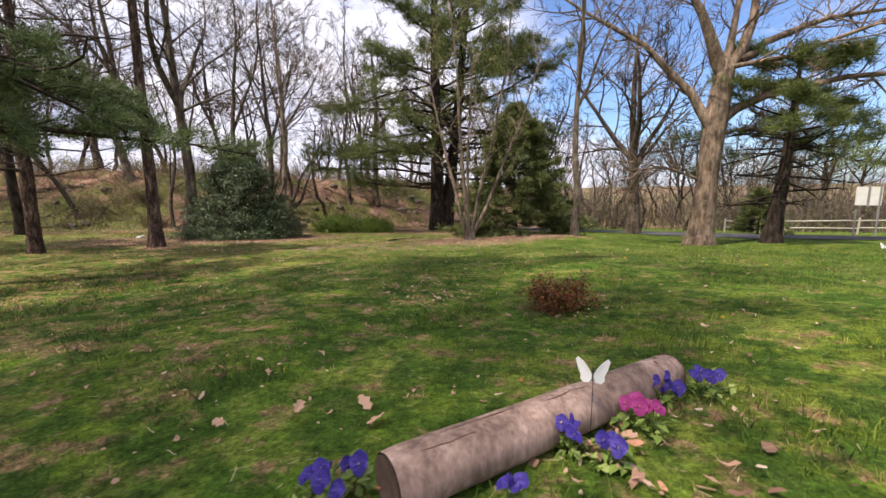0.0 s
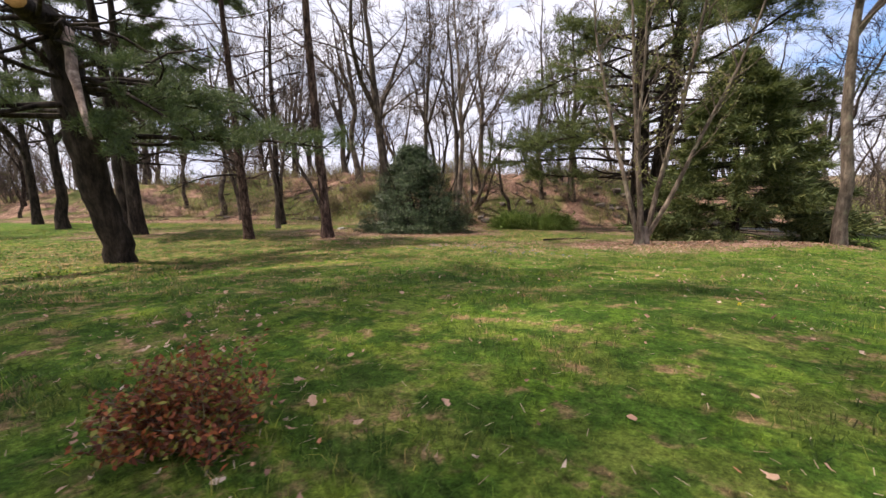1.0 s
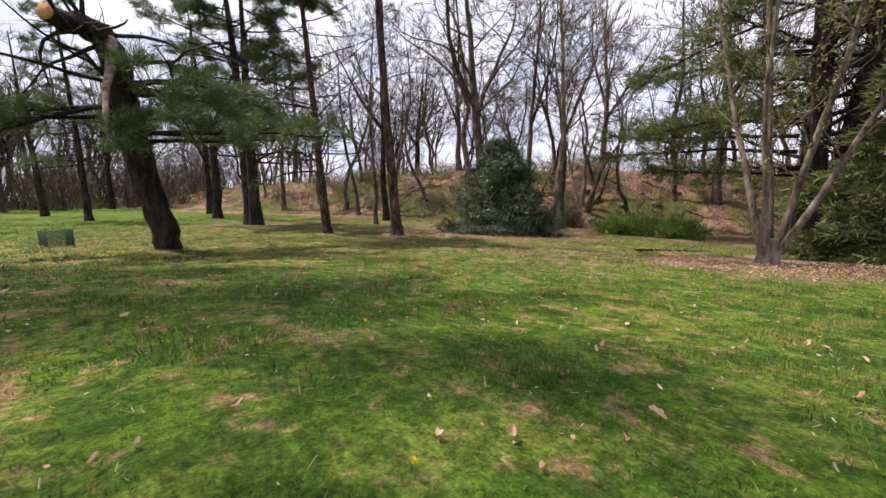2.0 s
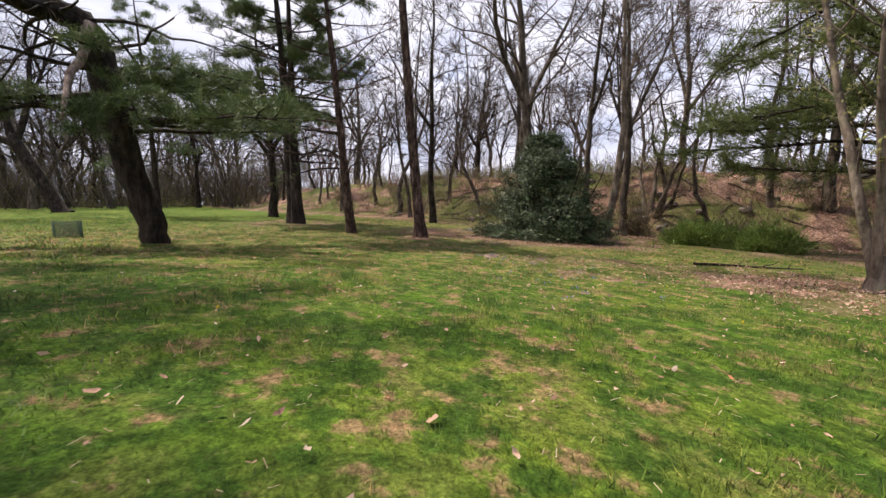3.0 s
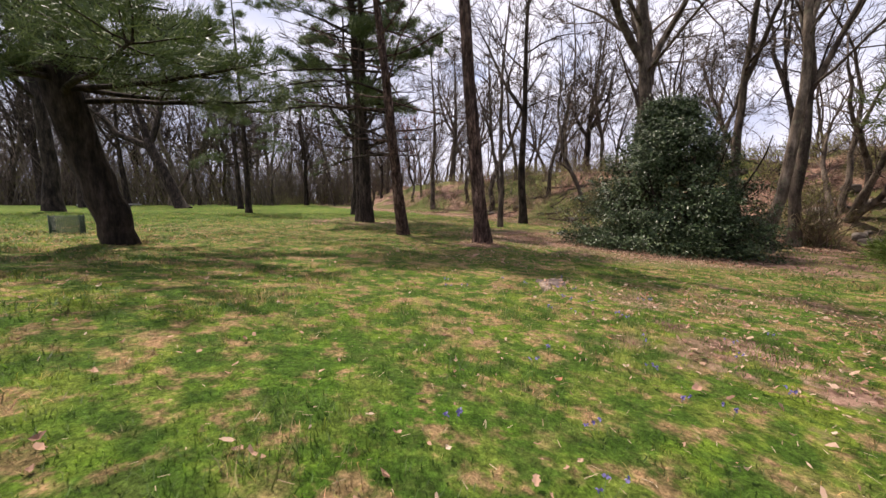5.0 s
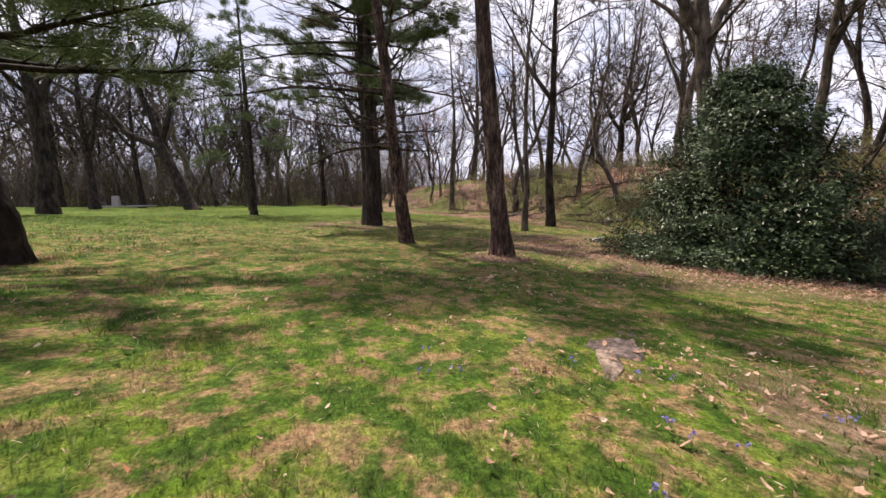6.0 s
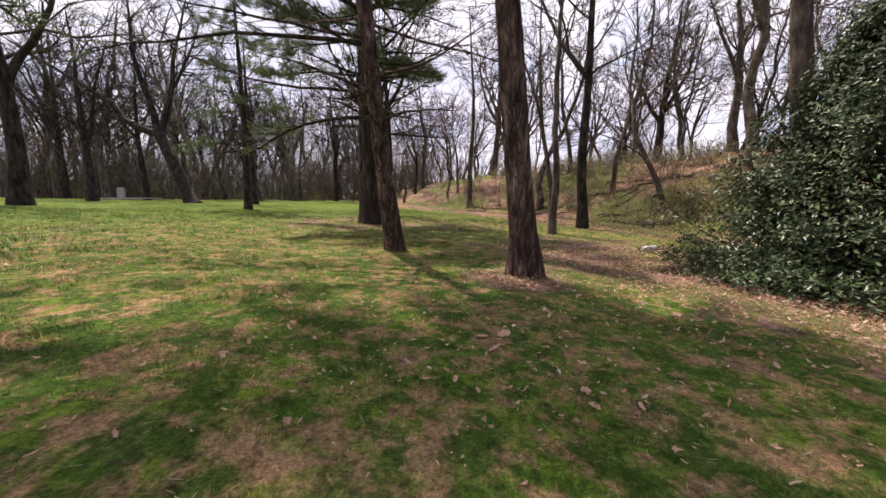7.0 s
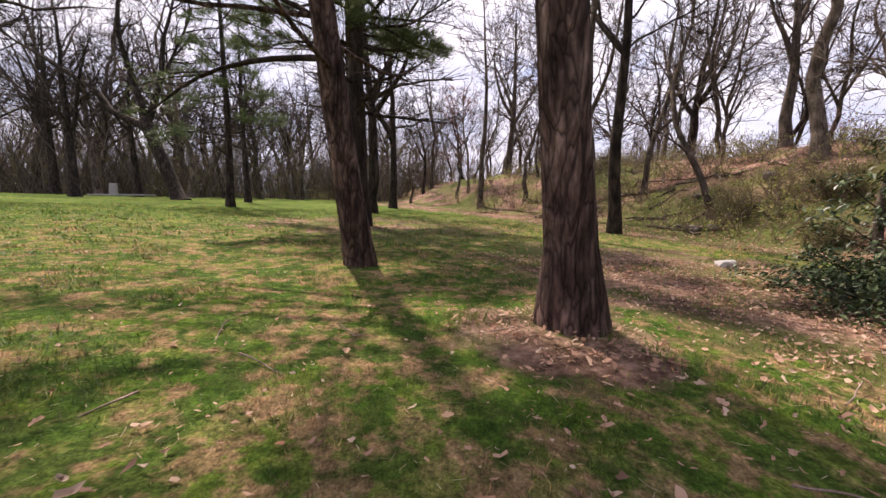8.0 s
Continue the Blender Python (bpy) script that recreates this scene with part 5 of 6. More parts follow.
def thicket():
    """Brush of thin arching stems on the bank and along the wood's edge."""
    rng = np.random.default_rng(7)
    stems, buds, red = Acc(), Acc(), Acc()
    n = 0
    while n < 420:
        x, y = (rng.uniform(-44, 4), rng.uniform(16, 50)) if n < 270 else (rng.uniform(-80, 40), rng.uniform(-35, 70))
        d = float(bank_distance(x, y))
        ok = (0.8 < d < 13) or (x < -46 and y < 8 and math.hypot(x + 8, y - 12) > 44) or (x > 5 and y > 44 - 0.5 * (x - 6) and d > -14)
        if not ok:
            continue
        n += 1
        z = float(height(x, y))
        kind = rng.uniform()
        for i in range(int(rng.integers(9, 20))):
            a = rng.uniform(0, 6.28)
            pts = wander(rng, (x + rng.normal(0, 0.5), y + rng.normal(0, 0.5), z - 0.05), (math.cos(a) * 0.5, math.sin(a) * 0.5, 1), rng.uniform(0.4, 1.7), 3, 0.14, -0.07)
            tube(stems, pts, np.linspace(0.016, 0.007, 4), 3, cap=False)
            for j in range(3):
                p, e = point_on(pts, rng.uniform(0.2, 1))
                tube(stems, wander(rng, p, side_way(rng, e, 0.8), rng.uniform(0.2, 0.7), 1, 0.15, 0), [0.009, 0.005], 3, cap=False)
            m = 7
            pos = np.array([point_on(pts, rng.uniform(0.3, 1))[0] for _ in range(m)]) + rng.normal(0, 0.1, (m, 3))
            if kind < 0.45:
                add_leaves(buds, rng, pos, np.tile((0, 0, 1.0), (m, 1)), 0.13, 0.07, 0.9)
            elif kind < 0.47:
                add_leaves(red, rng, pos + (0, 0, 1.0), np.tile((0, 0, 1.0), (m, 1)), 0.12, 0.06, 0.9)
    tagged(new("thicket", stems.mesh("thicket", M_THICKET)), "tangled brown undergrowth on the bank and wood's edge", "undergrowth", kind="stuff")
    tagged(new("thicket_leaves", buds.mesh("thicket_leaves", M_BUDS)), "fresh yellow-green spring leaves in the undergrowth", "undergrowth", kind="stuff")
    tagged(new("thicket_red_buds", red.mesh("thicket_red_buds", M_REDBUD)), "reddish spring buds in the undergrowth", "undergrowth", kind="stuff")


thicket()


def brush_belt():
    """Dense head-high scrub under the far trees, past counting."""
    rng = np.random.default_rng(8)
    acc, leaf, dim = Acc(), Acc(), Acc()
    n = 0
    while n < 980:
        x, y = (rng.uniform(-85, -44), rng.uniform(-60, 14)) if n % 3 == 1 else (rng.uniform(4, 62), rng.uniform(22, 62)) if n % 3 == 2 else (rng.uniform(-110, 75), rng.uniform(-75, 100))
        d = float(bank_distance(x, y))
        r = math.hypot(x + 5, y - 10)
        west = x < -45 and y < 14 and 46 < math.hypot(x + 8, y - 12) < 74
        north = d > 8 and r < 75 and -60 < x < 8
        east = x > 4 and y > 47 - 0.6 * (x - 6) and r < 85
        if not (west or north or east):
            continue
        n += 1
        z = float(height(x, y))
        tall = rng.uniform(1.6, 3.8) * (0.55 if north else 1.0) if not (west or east) else rng.uniform(2.0, 6.0) * (1.5 if west else 1.0)
        m = 10 if west else 8
        a = rng.uniform(0, 6.28, m)
        base = np.stack([x + rng.normal(0, 0.9, m), y + rng.normal(0, 0.9, m), np.full(m, z - 0.1)], -1)
        for i in range(m):
            pts = wander(rng, base[i], (0.35 * math.cos(a[i]), 0.35 * math.sin(a[i]), 1), tall * rng.uniform(0.5, 1.1), 2, 0.15, -0.03)
            tube(acc, pts, np.linspace(0.036, 0.014, 3), 3, cap=False)
            for j in range(3):
                p, e = point_on(pts, rng.uniform(0.25, 1))
                tube(acc, wander(rng, p, side_way(rng, e, 0.8), tall * rng.uniform(0.2, 0.4), 1, 0.1, 0), [0.016, 0.009], 3, cap=False)
        if rng.uniform() < 0.7:
            k = 150 if west else 44
            add_leaves(dim if west and n % 3 else leaf, rng, np.stack([x + rng.normal(0, 1.1, k), y + rng.normal(0, 1.1, k), z + rng.uniform(0.05, 1.0, k) ** 1.2 * tall], -1), np.tile((0, 0, 1.0), (k, 1)), 0.2 if west else 0.15, 0.11 if west else 0.09, 0.9)
    tagged(new("scrub", acc.mesh("scrub", M_FARWOOD)), "dense brown scrub under the distant trees", "undergrowth", kind="stuff")
    tagged(new("scrub_leaves", leaf.mesh("scrub_leaves", M_BUDS)), "thin yellow-green spring leaves in the distant scrub", "undergrowth", kind="stuff")
    tagged(new("scrub_foliage", dim.mesh("scrub_foliage", M_OLIVE)), "dim olive-brown foliage in the distant scrub", "undergrowth", kind="stuff")


brush_belt()

# ---------------------------------------------------------------- road, fence, sign, far marker


def build_road():
    acc = Acc()
    a, b = np.array([3.0, 39.6]), np.array([44.0, 4.4])
    side = unit(np.array([-(b - a)[1], (b - a)[0]]))
    n, m = 60, 8
    rows = []
    for i in range(n + 1):
        c = a + (b - a) * i / n
        for j in range(m + 1):
            p = c + side * (j / m - 0.5) * 4.6
            rows.append((p[0], p[1], float(height(p[0], p[1])) + 0.04 + 0.05 * (1 - (2 * j / m - 1) ** 2)))
    k = [(i * (m + 1) + j, (i + 1) * (m + 1) + j, (i + 1) * (m + 1) + j + 1, i * (m + 1) + j + 1) for i in range(n) for j in range(m)]
    acc.add(rows, None, k)
    tagged(new("road", acc.mesh("road", M_ASPHALT)), "narrow dark asphalt road past the lawn", "road", kind="structure")


build_road()


def rail_fence():
    a, b = np.array([19.2, 33.75]), np.array([44.0, 12.5])
    n = 10
    root = thing("rail_fence", a[0], a[1], "weathered two-rail wooden fence along the road", "fence")
    z0 = float(height(*a))
    rng = np.random.default_rng(9)
    tops = []
    for i in range(n):
        c = a + (b - a) * i / (n - 1)
        z = float(height(*c)) - z0
        at = pose(c[0] - a[0], c[1] - a[1], z + 0.5, rng.normal(0, 1.5), rng.normal(0, 1.5), 40)
        part("post", box_mesh("post", 0.1, 0.1, 1.2, M_RAIL, 0.015), root, at=at)
        tops.append(np.array([c[0] - a[0], c[1] - a[1], z]))
    for p, q in zip(tops[:-1], tops[1:]):
        for h in (0.45, 0.92):
            acc = Acc()
            tube(acc, wander(rng, p + (0, 0, h), q - p, float(np.linalg.norm(q - p)), 4, 0.006), [0.03, 0.036, 0.034, 0.036, 0.03], 7)
            part("rail", acc.mesh("rail", M_RAIL), root)


rail_fence()


def road_sign():
    x, y = 22.1, 25.7
    root = thing("road_sign", x, y, "white two-panel sign board on dark posts beside the road", "sign")
    z = 2.35
    for s in (-0.45, 0.45):
        part("post", box_mesh("post", 0.08, 0.08, 3.2, M_METAL, 0.008), root, at=pose(0.6 * s, -0.8 * s, 1.3, 0, 0, -40))
    for s in (-0.28, 0.28):
        part("panel", box_mesh("panel", 0.5, 0.05, 1.05, M_WHITE, 0.012), root, at=pose(0.76 * s - 0.05, -0.64 * s - 0.05, z, 0, 0, -40))
    part("divider", box_mesh("divider", 0.1, 0.06, 1.2, M_METAL, 0.008), root, at=pose(-0.08, -0.08, z, 0, 0, -40))


road_sign()


def white_marker():
    root = thing("white_marker", -45.3, -15.9, "upright white stone marker on a low pale slab", "marker")
    bm = bmesh.new()
    bmesh.ops.create_cube(bm, size=1.0)
    bmesh.ops.scale(bm, vec=(0.3, 0.75, 1.1), verts=bm.verts)
    for v in bm.verts:
        if v.co.z > 0:
            v.co.x *= 0.8
            v.co.y *= 0.9
    bmesh.ops.bevel(bm, geom=bm.edges[:], offset=0.06, segments=2, affect="EDGES")
    me = bpy.data.meshes.new("block")
    bm.to_mesh(me)
    bm.free()
    me.materials.append(M_STONE)
    part("block", me, root, at=pose(0, 0, 0.55))
    part("slab", box_mesh("slab", 1.4, 5.0, 0.14, M_STONE, 0.04), root, at=pose(0.9, 1.4, 0.06))


white_marker()


def wire_cage():
    """A low square cage of green garden wire."""
    root = thing("wire_cage", -11.1, 4.4, "low square cage of dark green garden wire", "plant cage")
    s, h = 0.52, 0.4
    corner = [(-s / 2, -s / 2), (s / 2, -s / 2), (s / 2, s / 2), (-s / 2, s / 2)]
    for cx, cy in corner:
        acc = Acc()
        tube(acc, [(cx, cy, -0.15), (cx, cy, h + 0.03)], [0.014, 0.014], 6)
        part("stake", acc.mesh("stake", M_WIRE), root)
    for k in range(4):
        (ax, ay), (bx, by) = corner[k], corner[(k + 1) % 4]
        acc = Acc()
        for i in range(15):
            f = i / 14
            x, y = ax + (bx - ax) * f, ay + (by - ay) * f
            tube(acc, [(x, y, 0.0), (x, y, h)], [0.005, 0.005], 4)
        for i in range(13):
            z = h * i / 12
            tube(acc, [(ax, ay, z), (bx, by, z)], [0.005, 0.005], 4)
        part("mesh_panel", acc.mesh("mesh_panel", M_WIRE), root)
    root.matrix_basis = root.matrix_basis @ pose(0, 0, 0, 0, 0, 24)


wire_cage()

# ---------------------------------------------------------------- the flower bed with its log

def bed_log():
    rng = np.random.default_rng(14)
    a, b = np.array([-0.500, 1.820]), np.array([0.620, 2.650])
    za, zb = float(height(*a)), float(height(*b))
    r = 0.088
    root = thing("log", *((a + b) / 2), "weathered barkless log lying beside pansies", "log", z=(za + zb) / 2)
    c = np.array([*((a + b) / 2), (za + zb) / 2])
    p, q = np.array([*a, za + r * 0.9]) - c, np.array([*b, zb + r * 0.9]) - c
    n, sides = 24, 28
    d = unit(q - p)
    u = unit(np.cross(d, (0, 0, 1.0)))
    w = np.cross(u, d)
    acc = Acc()
    rows = []
    for i in range(n + 1):
        f = i / n
        edge = 0.93 if i in (0, n) else 1.0
        for j in range(sides):
            t = j * 2 * math.pi / sides
            rr = r * edge * (1.03 - 0.1 * f + 0.02 * math.sin(3 * t + 4 * f) + 0.018 * math.sin(7 * f + t)) + rng.normal(0, 0.0006)
            rows.append(p + (q - p) * f + (u * math.cos(t) + w * math.sin(t)) * rr)
    k = [(i * sides + j, (i + 1) * sides + j, (i + 1) * sides + (j + 1) % sides, i * sides + (j + 1) % sides) for i in range(n) for j in range(sides)]
    acc.add(rows, None, k)
    part("trunk_piece", acc.mesh("trunk_piece", M_LOG), root)
    for base, way in ((p, -d), (q, d)):
        cap = Acc()
        ring = [base + way * 0.003 + (u * math.cos(t) + w * math.sin(t)) * r * 0.93 for t in np.arange(sides) * 2 * math.pi / sides]
        inner = [base - way * 0.004 + (u * math.cos(t) + w * math.sin(t)) * r * 0.5 for t in np.arange(sides) * 2 * math.pi / sides]
        cap.add(ring + inner + [base - way * 0.012], [(sides + j, sides + (j + 1) % sides, 2 * sides) for j in range(sides)], [(j, (j + 1) % sides, sides + (j + 1) % sides, sides + j) for j in range(sides)])
        part("sawn_face", cap.mesh("sawn_face", M_LOG_END), root, "dark end grain")
    # drying cracks along the upper side
    for f0, f1, t in ((0.1, 0.34, 1.75), (0.04, 0.2, 1.25), (0.42, 0.6, 1.5), (0.5, 0.56, 2.0), (0.2, 0.3, 2.2), (0.8, 0.9, 1.4)):
        cr = Acc()
        pts = []
        for i in range(8):
            f = f0 + (f1 - f0) * i / 7
            tt = t + rng.normal(0, 0.03)
            pts.append(p + (q - p) * f + (u * math.cos(tt) + w * math.sin(tt)) * r * (1.015 - 0.1 * f))
        tube(cr, pts, [0.0006, 0.0018, 0.0025, 0.003, 0.0025, 0.0025, 0.0015, 0.0006], 5)
        part("crack", cr.mesh("crack", M_LOG_END), root)
    # two knots near the far end
    for f, t in ((0.9, 1.35), (0.93, 1.7)):
        kn = Acc()
        o = p + (q - p) * f + (u * math.cos(t) + w * math.sin(t)) * r * 0.9
        nrm = u * math.cos(t) + w * math.sin(t)
        tube(kn, [o, o + nrm * 0.006, o + nrm * 0.009], [0.014, 0.011, 0.004], 9)
        part("knot", kn.mesh("knot", M_LOG_END), root)


bed_log()


def butterfly_stake(x, y, z, turn, scale=1.0, stake=0.2):
    root = thing("butterfly_stake", x, y, "white butterfly ornament on a thin wire stake", "garden ornament", "garden butterflies", z=z)
    acc = Acc()
    tube(acc, [(0, 0, -stake), (0.002, 0, -0.05), (0, 0, 0.0)], [0.0014, 0.0014, 0.0014], 5)
    part("wire", acc.mesh("wire", M_BLACK), root)
    acc = Acc()
    tube(acc, [(0, -0.004, -0.022), (0, 0, -0.01), (0, 0.002, 0.01), (0, 0.004, 0.024), (0, 0.006, 0.03)], [0.001, 0.0032, 0.004, 0.003, 0.002], 8)
    part("body", acc.mesh("body", M_BLACK), root)
    outline = ((0.0, -0.004), (0.012, -0.03), (0.03, -0.036), (0.042, -0.022), (0.04, -0.004), (0.05, 0.02), (0.058, 0.055), (0.05, 0.066), (0.03, 0.05), (0.01, 0.022))
    for s in (-1, 1):
        acc = Acc()
        for lift in (0.0, 0.0012):
            pts = [(s * x1 * 1.1, 0.35 * x1 - lift, z1) for x1, z1 in outline]
            mid = (s * 0.025, 0.35 * 0.03 - lift, 0.01)
            n = len(pts)
            acc.add(pts + [mid], [(i, (i + 1) % n, n) for i in range(n)])
        part("wing", acc.mesh("wing", M_WING, False), root)
        edge = Acc()
        tube(edge, [(s * x1 * 1.1, 0.35 * x1, z1) for x1, z1 in outline[2:8]], [0.0007] * 6, 4)
        part("wing_edge", edge.mesh("wing_edge", M_BLACK), root)
    root.matrix_basis = pose(x, y, z, 0, 0, turn) @ Matrix.Scale(scale, 4)


butterfly_stake(0.148, 2.191, 0.962, -14, 0.90, 0.28)
butterfly_stake(10.9, 12.6, float(height(10.9, 12.6)) + 0.3, -50, 1.6, 0.25)


def pansy(x, y, blooms, mat, label, seed, spread=0.05):
    rng = np.random.default_rng(seed)
    root = thing("pansy_plant", x, y, label, "flower", "pansies by the log")
    leaves, stems = Acc(), Acc()
    n = 34
    add_leaves(leaves, rng, rng.normal(0, 1, (n, 3)) * (spread * 0.8, spread * 0.8, 0.012) + (0, 0, 0.035), np.tile((0, 0, 1.0), (n, 1)), 0.05, 0.026, 0.5)
    for k in range(blooms):
        a = k * 2.4 + rng.uniform(0, 0.8)
        rr = spread * (0.25 + 0.75 * (k + 0.5) / blooms)
        top = np.array([rr * math.cos(a), rr * math.sin(a), rng.uniform(0.075, 0.11)])
        tube(stems, [(0.2 * top[0], 0.2 * top[1], 0), (0.6 * top[0], 0.6 * top[1], 0.06), top], [0.0018, 0.0016, 0.0014], 5)
        # each bloom faces up and south, towards where the camera starts
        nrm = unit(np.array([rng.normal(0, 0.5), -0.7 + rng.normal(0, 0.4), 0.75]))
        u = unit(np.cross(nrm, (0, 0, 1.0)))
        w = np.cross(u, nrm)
        size = rng.uniform(0.021, 0.028)
        fl = Acc()
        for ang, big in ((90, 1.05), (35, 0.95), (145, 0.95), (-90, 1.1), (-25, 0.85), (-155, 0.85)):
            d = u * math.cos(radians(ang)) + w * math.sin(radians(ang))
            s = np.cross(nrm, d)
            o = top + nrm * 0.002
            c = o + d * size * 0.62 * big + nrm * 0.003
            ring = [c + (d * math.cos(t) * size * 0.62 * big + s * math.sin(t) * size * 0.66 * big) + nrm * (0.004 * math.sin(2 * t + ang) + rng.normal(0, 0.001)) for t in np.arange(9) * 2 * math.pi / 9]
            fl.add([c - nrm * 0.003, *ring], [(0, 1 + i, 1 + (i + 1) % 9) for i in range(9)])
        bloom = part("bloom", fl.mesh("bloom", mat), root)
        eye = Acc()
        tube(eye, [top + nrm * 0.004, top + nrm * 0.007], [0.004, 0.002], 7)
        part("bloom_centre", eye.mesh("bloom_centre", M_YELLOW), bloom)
    part("foliage", leaves.mesh("foliage", M_JUNIPER), root)
    tagged(part("stem_tuft", stems.mesh("stem_tuft", M_STEM), root), kind="stuff")


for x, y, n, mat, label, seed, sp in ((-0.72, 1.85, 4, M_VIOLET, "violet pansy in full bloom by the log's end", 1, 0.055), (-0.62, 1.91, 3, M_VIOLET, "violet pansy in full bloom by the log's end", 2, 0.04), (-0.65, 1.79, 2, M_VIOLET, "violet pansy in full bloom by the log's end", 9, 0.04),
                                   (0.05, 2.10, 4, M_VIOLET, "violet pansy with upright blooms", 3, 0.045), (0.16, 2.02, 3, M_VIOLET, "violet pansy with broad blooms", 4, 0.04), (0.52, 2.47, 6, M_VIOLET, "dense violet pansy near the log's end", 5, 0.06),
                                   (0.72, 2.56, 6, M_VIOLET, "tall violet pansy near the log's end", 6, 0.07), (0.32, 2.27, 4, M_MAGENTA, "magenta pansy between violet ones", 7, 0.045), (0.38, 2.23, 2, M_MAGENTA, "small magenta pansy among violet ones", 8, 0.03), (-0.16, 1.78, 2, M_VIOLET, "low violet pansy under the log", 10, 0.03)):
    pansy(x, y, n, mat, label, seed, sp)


def russet_shrub():
    rng = np.random.default_rng(16)
    root = thing("russet_shrub", 0.5, 4.35, "low twiggy shrub with russet and yellow-green leaves", "shrub")
    wood, leaf = Acc(), Acc()
    for i in range(95):
        a, s = rng.uniform(0, 6.28), rng.uniform(0.1, 1.0)
        pts = wander(rng, (rng.normal(0, 0.07), rng.normal(0, 0.06), -0.02), (s * math.cos(a), s * math.sin(a), 0.75), rng.uniform(0.15, 0.32), 5, 0.18, 0.0)
        tube(wood, pts, np.linspace(0.004, 0.0015, 6), 4, cap=False)
        for j in range(4):
            p, d = point_on(pts, rng.uniform(0.3, 1))
            q = wander(rng, p, side_way(rng, d, 0.7), rng.uniform(0.05, 0.12), 3, 0.2, 0.02)
            tube(wood, q, np.linspace(0.002, 0.001, 4), 3, cap=False)
            m = 13
            pos = np.array([point_on(q, rng.uniform(0, 1))[0] for _ in range(m)]) + rng.normal(0, 0.018, (m, 3))
            add_leaves(leaf, rng, pos, np.tile((0, 0, 1.0), (m, 1)), 0.028, 0.015, 0.9)
    tagged(part("stem_tangle", wood.mesh("stem_tangle", M_THICKET), root), kind="stuff")
    part("foliage", leaf.mesh("foliage", M_RUSSET), root)


russet_shrub()


def old_stump():
    """A low rotted stump: a grey flat top, and a pale root that runs over the grass."""
    rng = np.random.default_rng(17)
    root = thing("tree_stump", -5.72, 13.88, "low rotted grey stump with one pale barkless root", "stump")
    acc = Acc()
    n = 22
    rim = [0.2 * (1 + 0.16 * math.sin(3 * t + 1) + 0.08 * math.sin(7 * t)) for t in np.arange(n) * 2 * math.pi / n]
    rows = []
    for z, k in ((-0.1, 1.3), (-0.005, 1.1), (0.014, 1.0), (0.022, 0.88), (0.014, 0.5)):
        for j in range(n):
            t = j * 2 * math.pi / n
            rows.append((rim[j] * k * math.cos(t), rim[j] * k * math.sin(t), z + rng.normal(0, 0.008)))
    rows.append((0, 0, 0.01))
    q = [(i * n + j, i * n + (j + 1) % n, (i + 1) * n + (j + 1) % n, (i + 1) * n + j) for i in range(4) for j in range(n)]
    acc.add(rows, [(4 * n + j, 4 * n + (j + 1) % n, 5 * n) for j in range(n)], q)
    part("top", acc.mesh("top", make_bark("rotted_wood", (0.055, 0.043, 0.04), (0.115, 0.09, 0.082), (0.19, 0.15, 0.135), 2.0, furrow=0.012)), root)
    acc = Acc()
    pts = np.array([(0.1, -0.12, 0.01), (0.23, -0.18, 0.01), (0.37, -0.24, 0.0), (0.51, -0.31, -0.005), (0.63, -0.37, -0.015), (0.74, -0.41, -0.05)])
    tube(acc, pts, [0.085, 0.08, 0.072, 0.06, 0.042, 0.012], 12, lumps=0.16, rng=rng)
    pale = part("pale_root", acc.mesh("pale_root", make_bark("bleached_root", (0.13, 0.095, 0.075), (0.24, 0.185, 0.15), (0.36, 0.29, 0.24), 2.0, furrow=0.012)), root, "bleached barkless root")
    for v in pale.data.vertices:                       # split off flat along its top
        v.co.z = min(v.co.z * 0.6, 0.03)


old_stump()


def boulder(name, x, y, r, seed, mat, label, category, group="", flat=0.6, sink=0.3):
    rng = np.random.default_rng(seed)
    bm = bmesh.new()
    bmesh.ops.create_icosphere(bm, subdivisions=3, radius=1.0)
    o = Vector(rng.uniform(-50, 50, 3))
    for v in bm.verts:
        k = 1 + 0.32 * noise.noise(v.co * 1.3 + o) + 0.12 * noise.noise(v.co * 3.1 + o)
        v.co *= k
        for ax in range(3):
            v.co[ax] = max(min(v.co[ax], 0.82), -0.82)
        v.co = Vector((v.co.x * r, v.co.y * r * 0.8, v.co.z * r * flat))
    me = bpy.data.meshes.new(name)
    bm.to_mesh(me)
    bm.free()
    me.materials.append(mat)
    ob = tagged(new(name, me), label, category, group)
    ob.matrix_basis = pose(x, y, float(height(x, y)) + r * flat * (0.8 - sink * 1.6), rng.normal(0, 6), rng.normal(0, 6), rng.uniform(0, 360))
    return ob


boulder("stone", -16.0, 18.75, 0.25, 1, M_STONE, "pale flat stone among dead leaves", "stone", flat=0.45)


def bank_rocks():
    rng = np.random.default_rng(19)
    n = 0
    while n < 60:
        x, y = rng.uniform(-16, 1), rng.uniform(28, 48)
        d = float(bank_distance(x, y))
        if 0.5 < d < 8.5:
            n += 1
            boulder("rock", x, y, rng.uniform(0.15, 0.45), 500 + n, M_ROCK, "grey rock half sunk in the leafy bank", "rock", "rocks on the bank", 0.55)
    n = 0
    while n < 16:
        x, y = rng.uniform(-36, -16), rng.uniform(18, 33)
        d = float(bank_distance(x, y))
        if 0.3 < d < 7:
            n += 1
            boulder("rock", x, y, rng.uniform(0.15, 0.4), 600 + n, M_ROCK, "grey rock half sunk in the leafy bank", "rock", "rocks on the bank", 0.55)


bank_rocks()


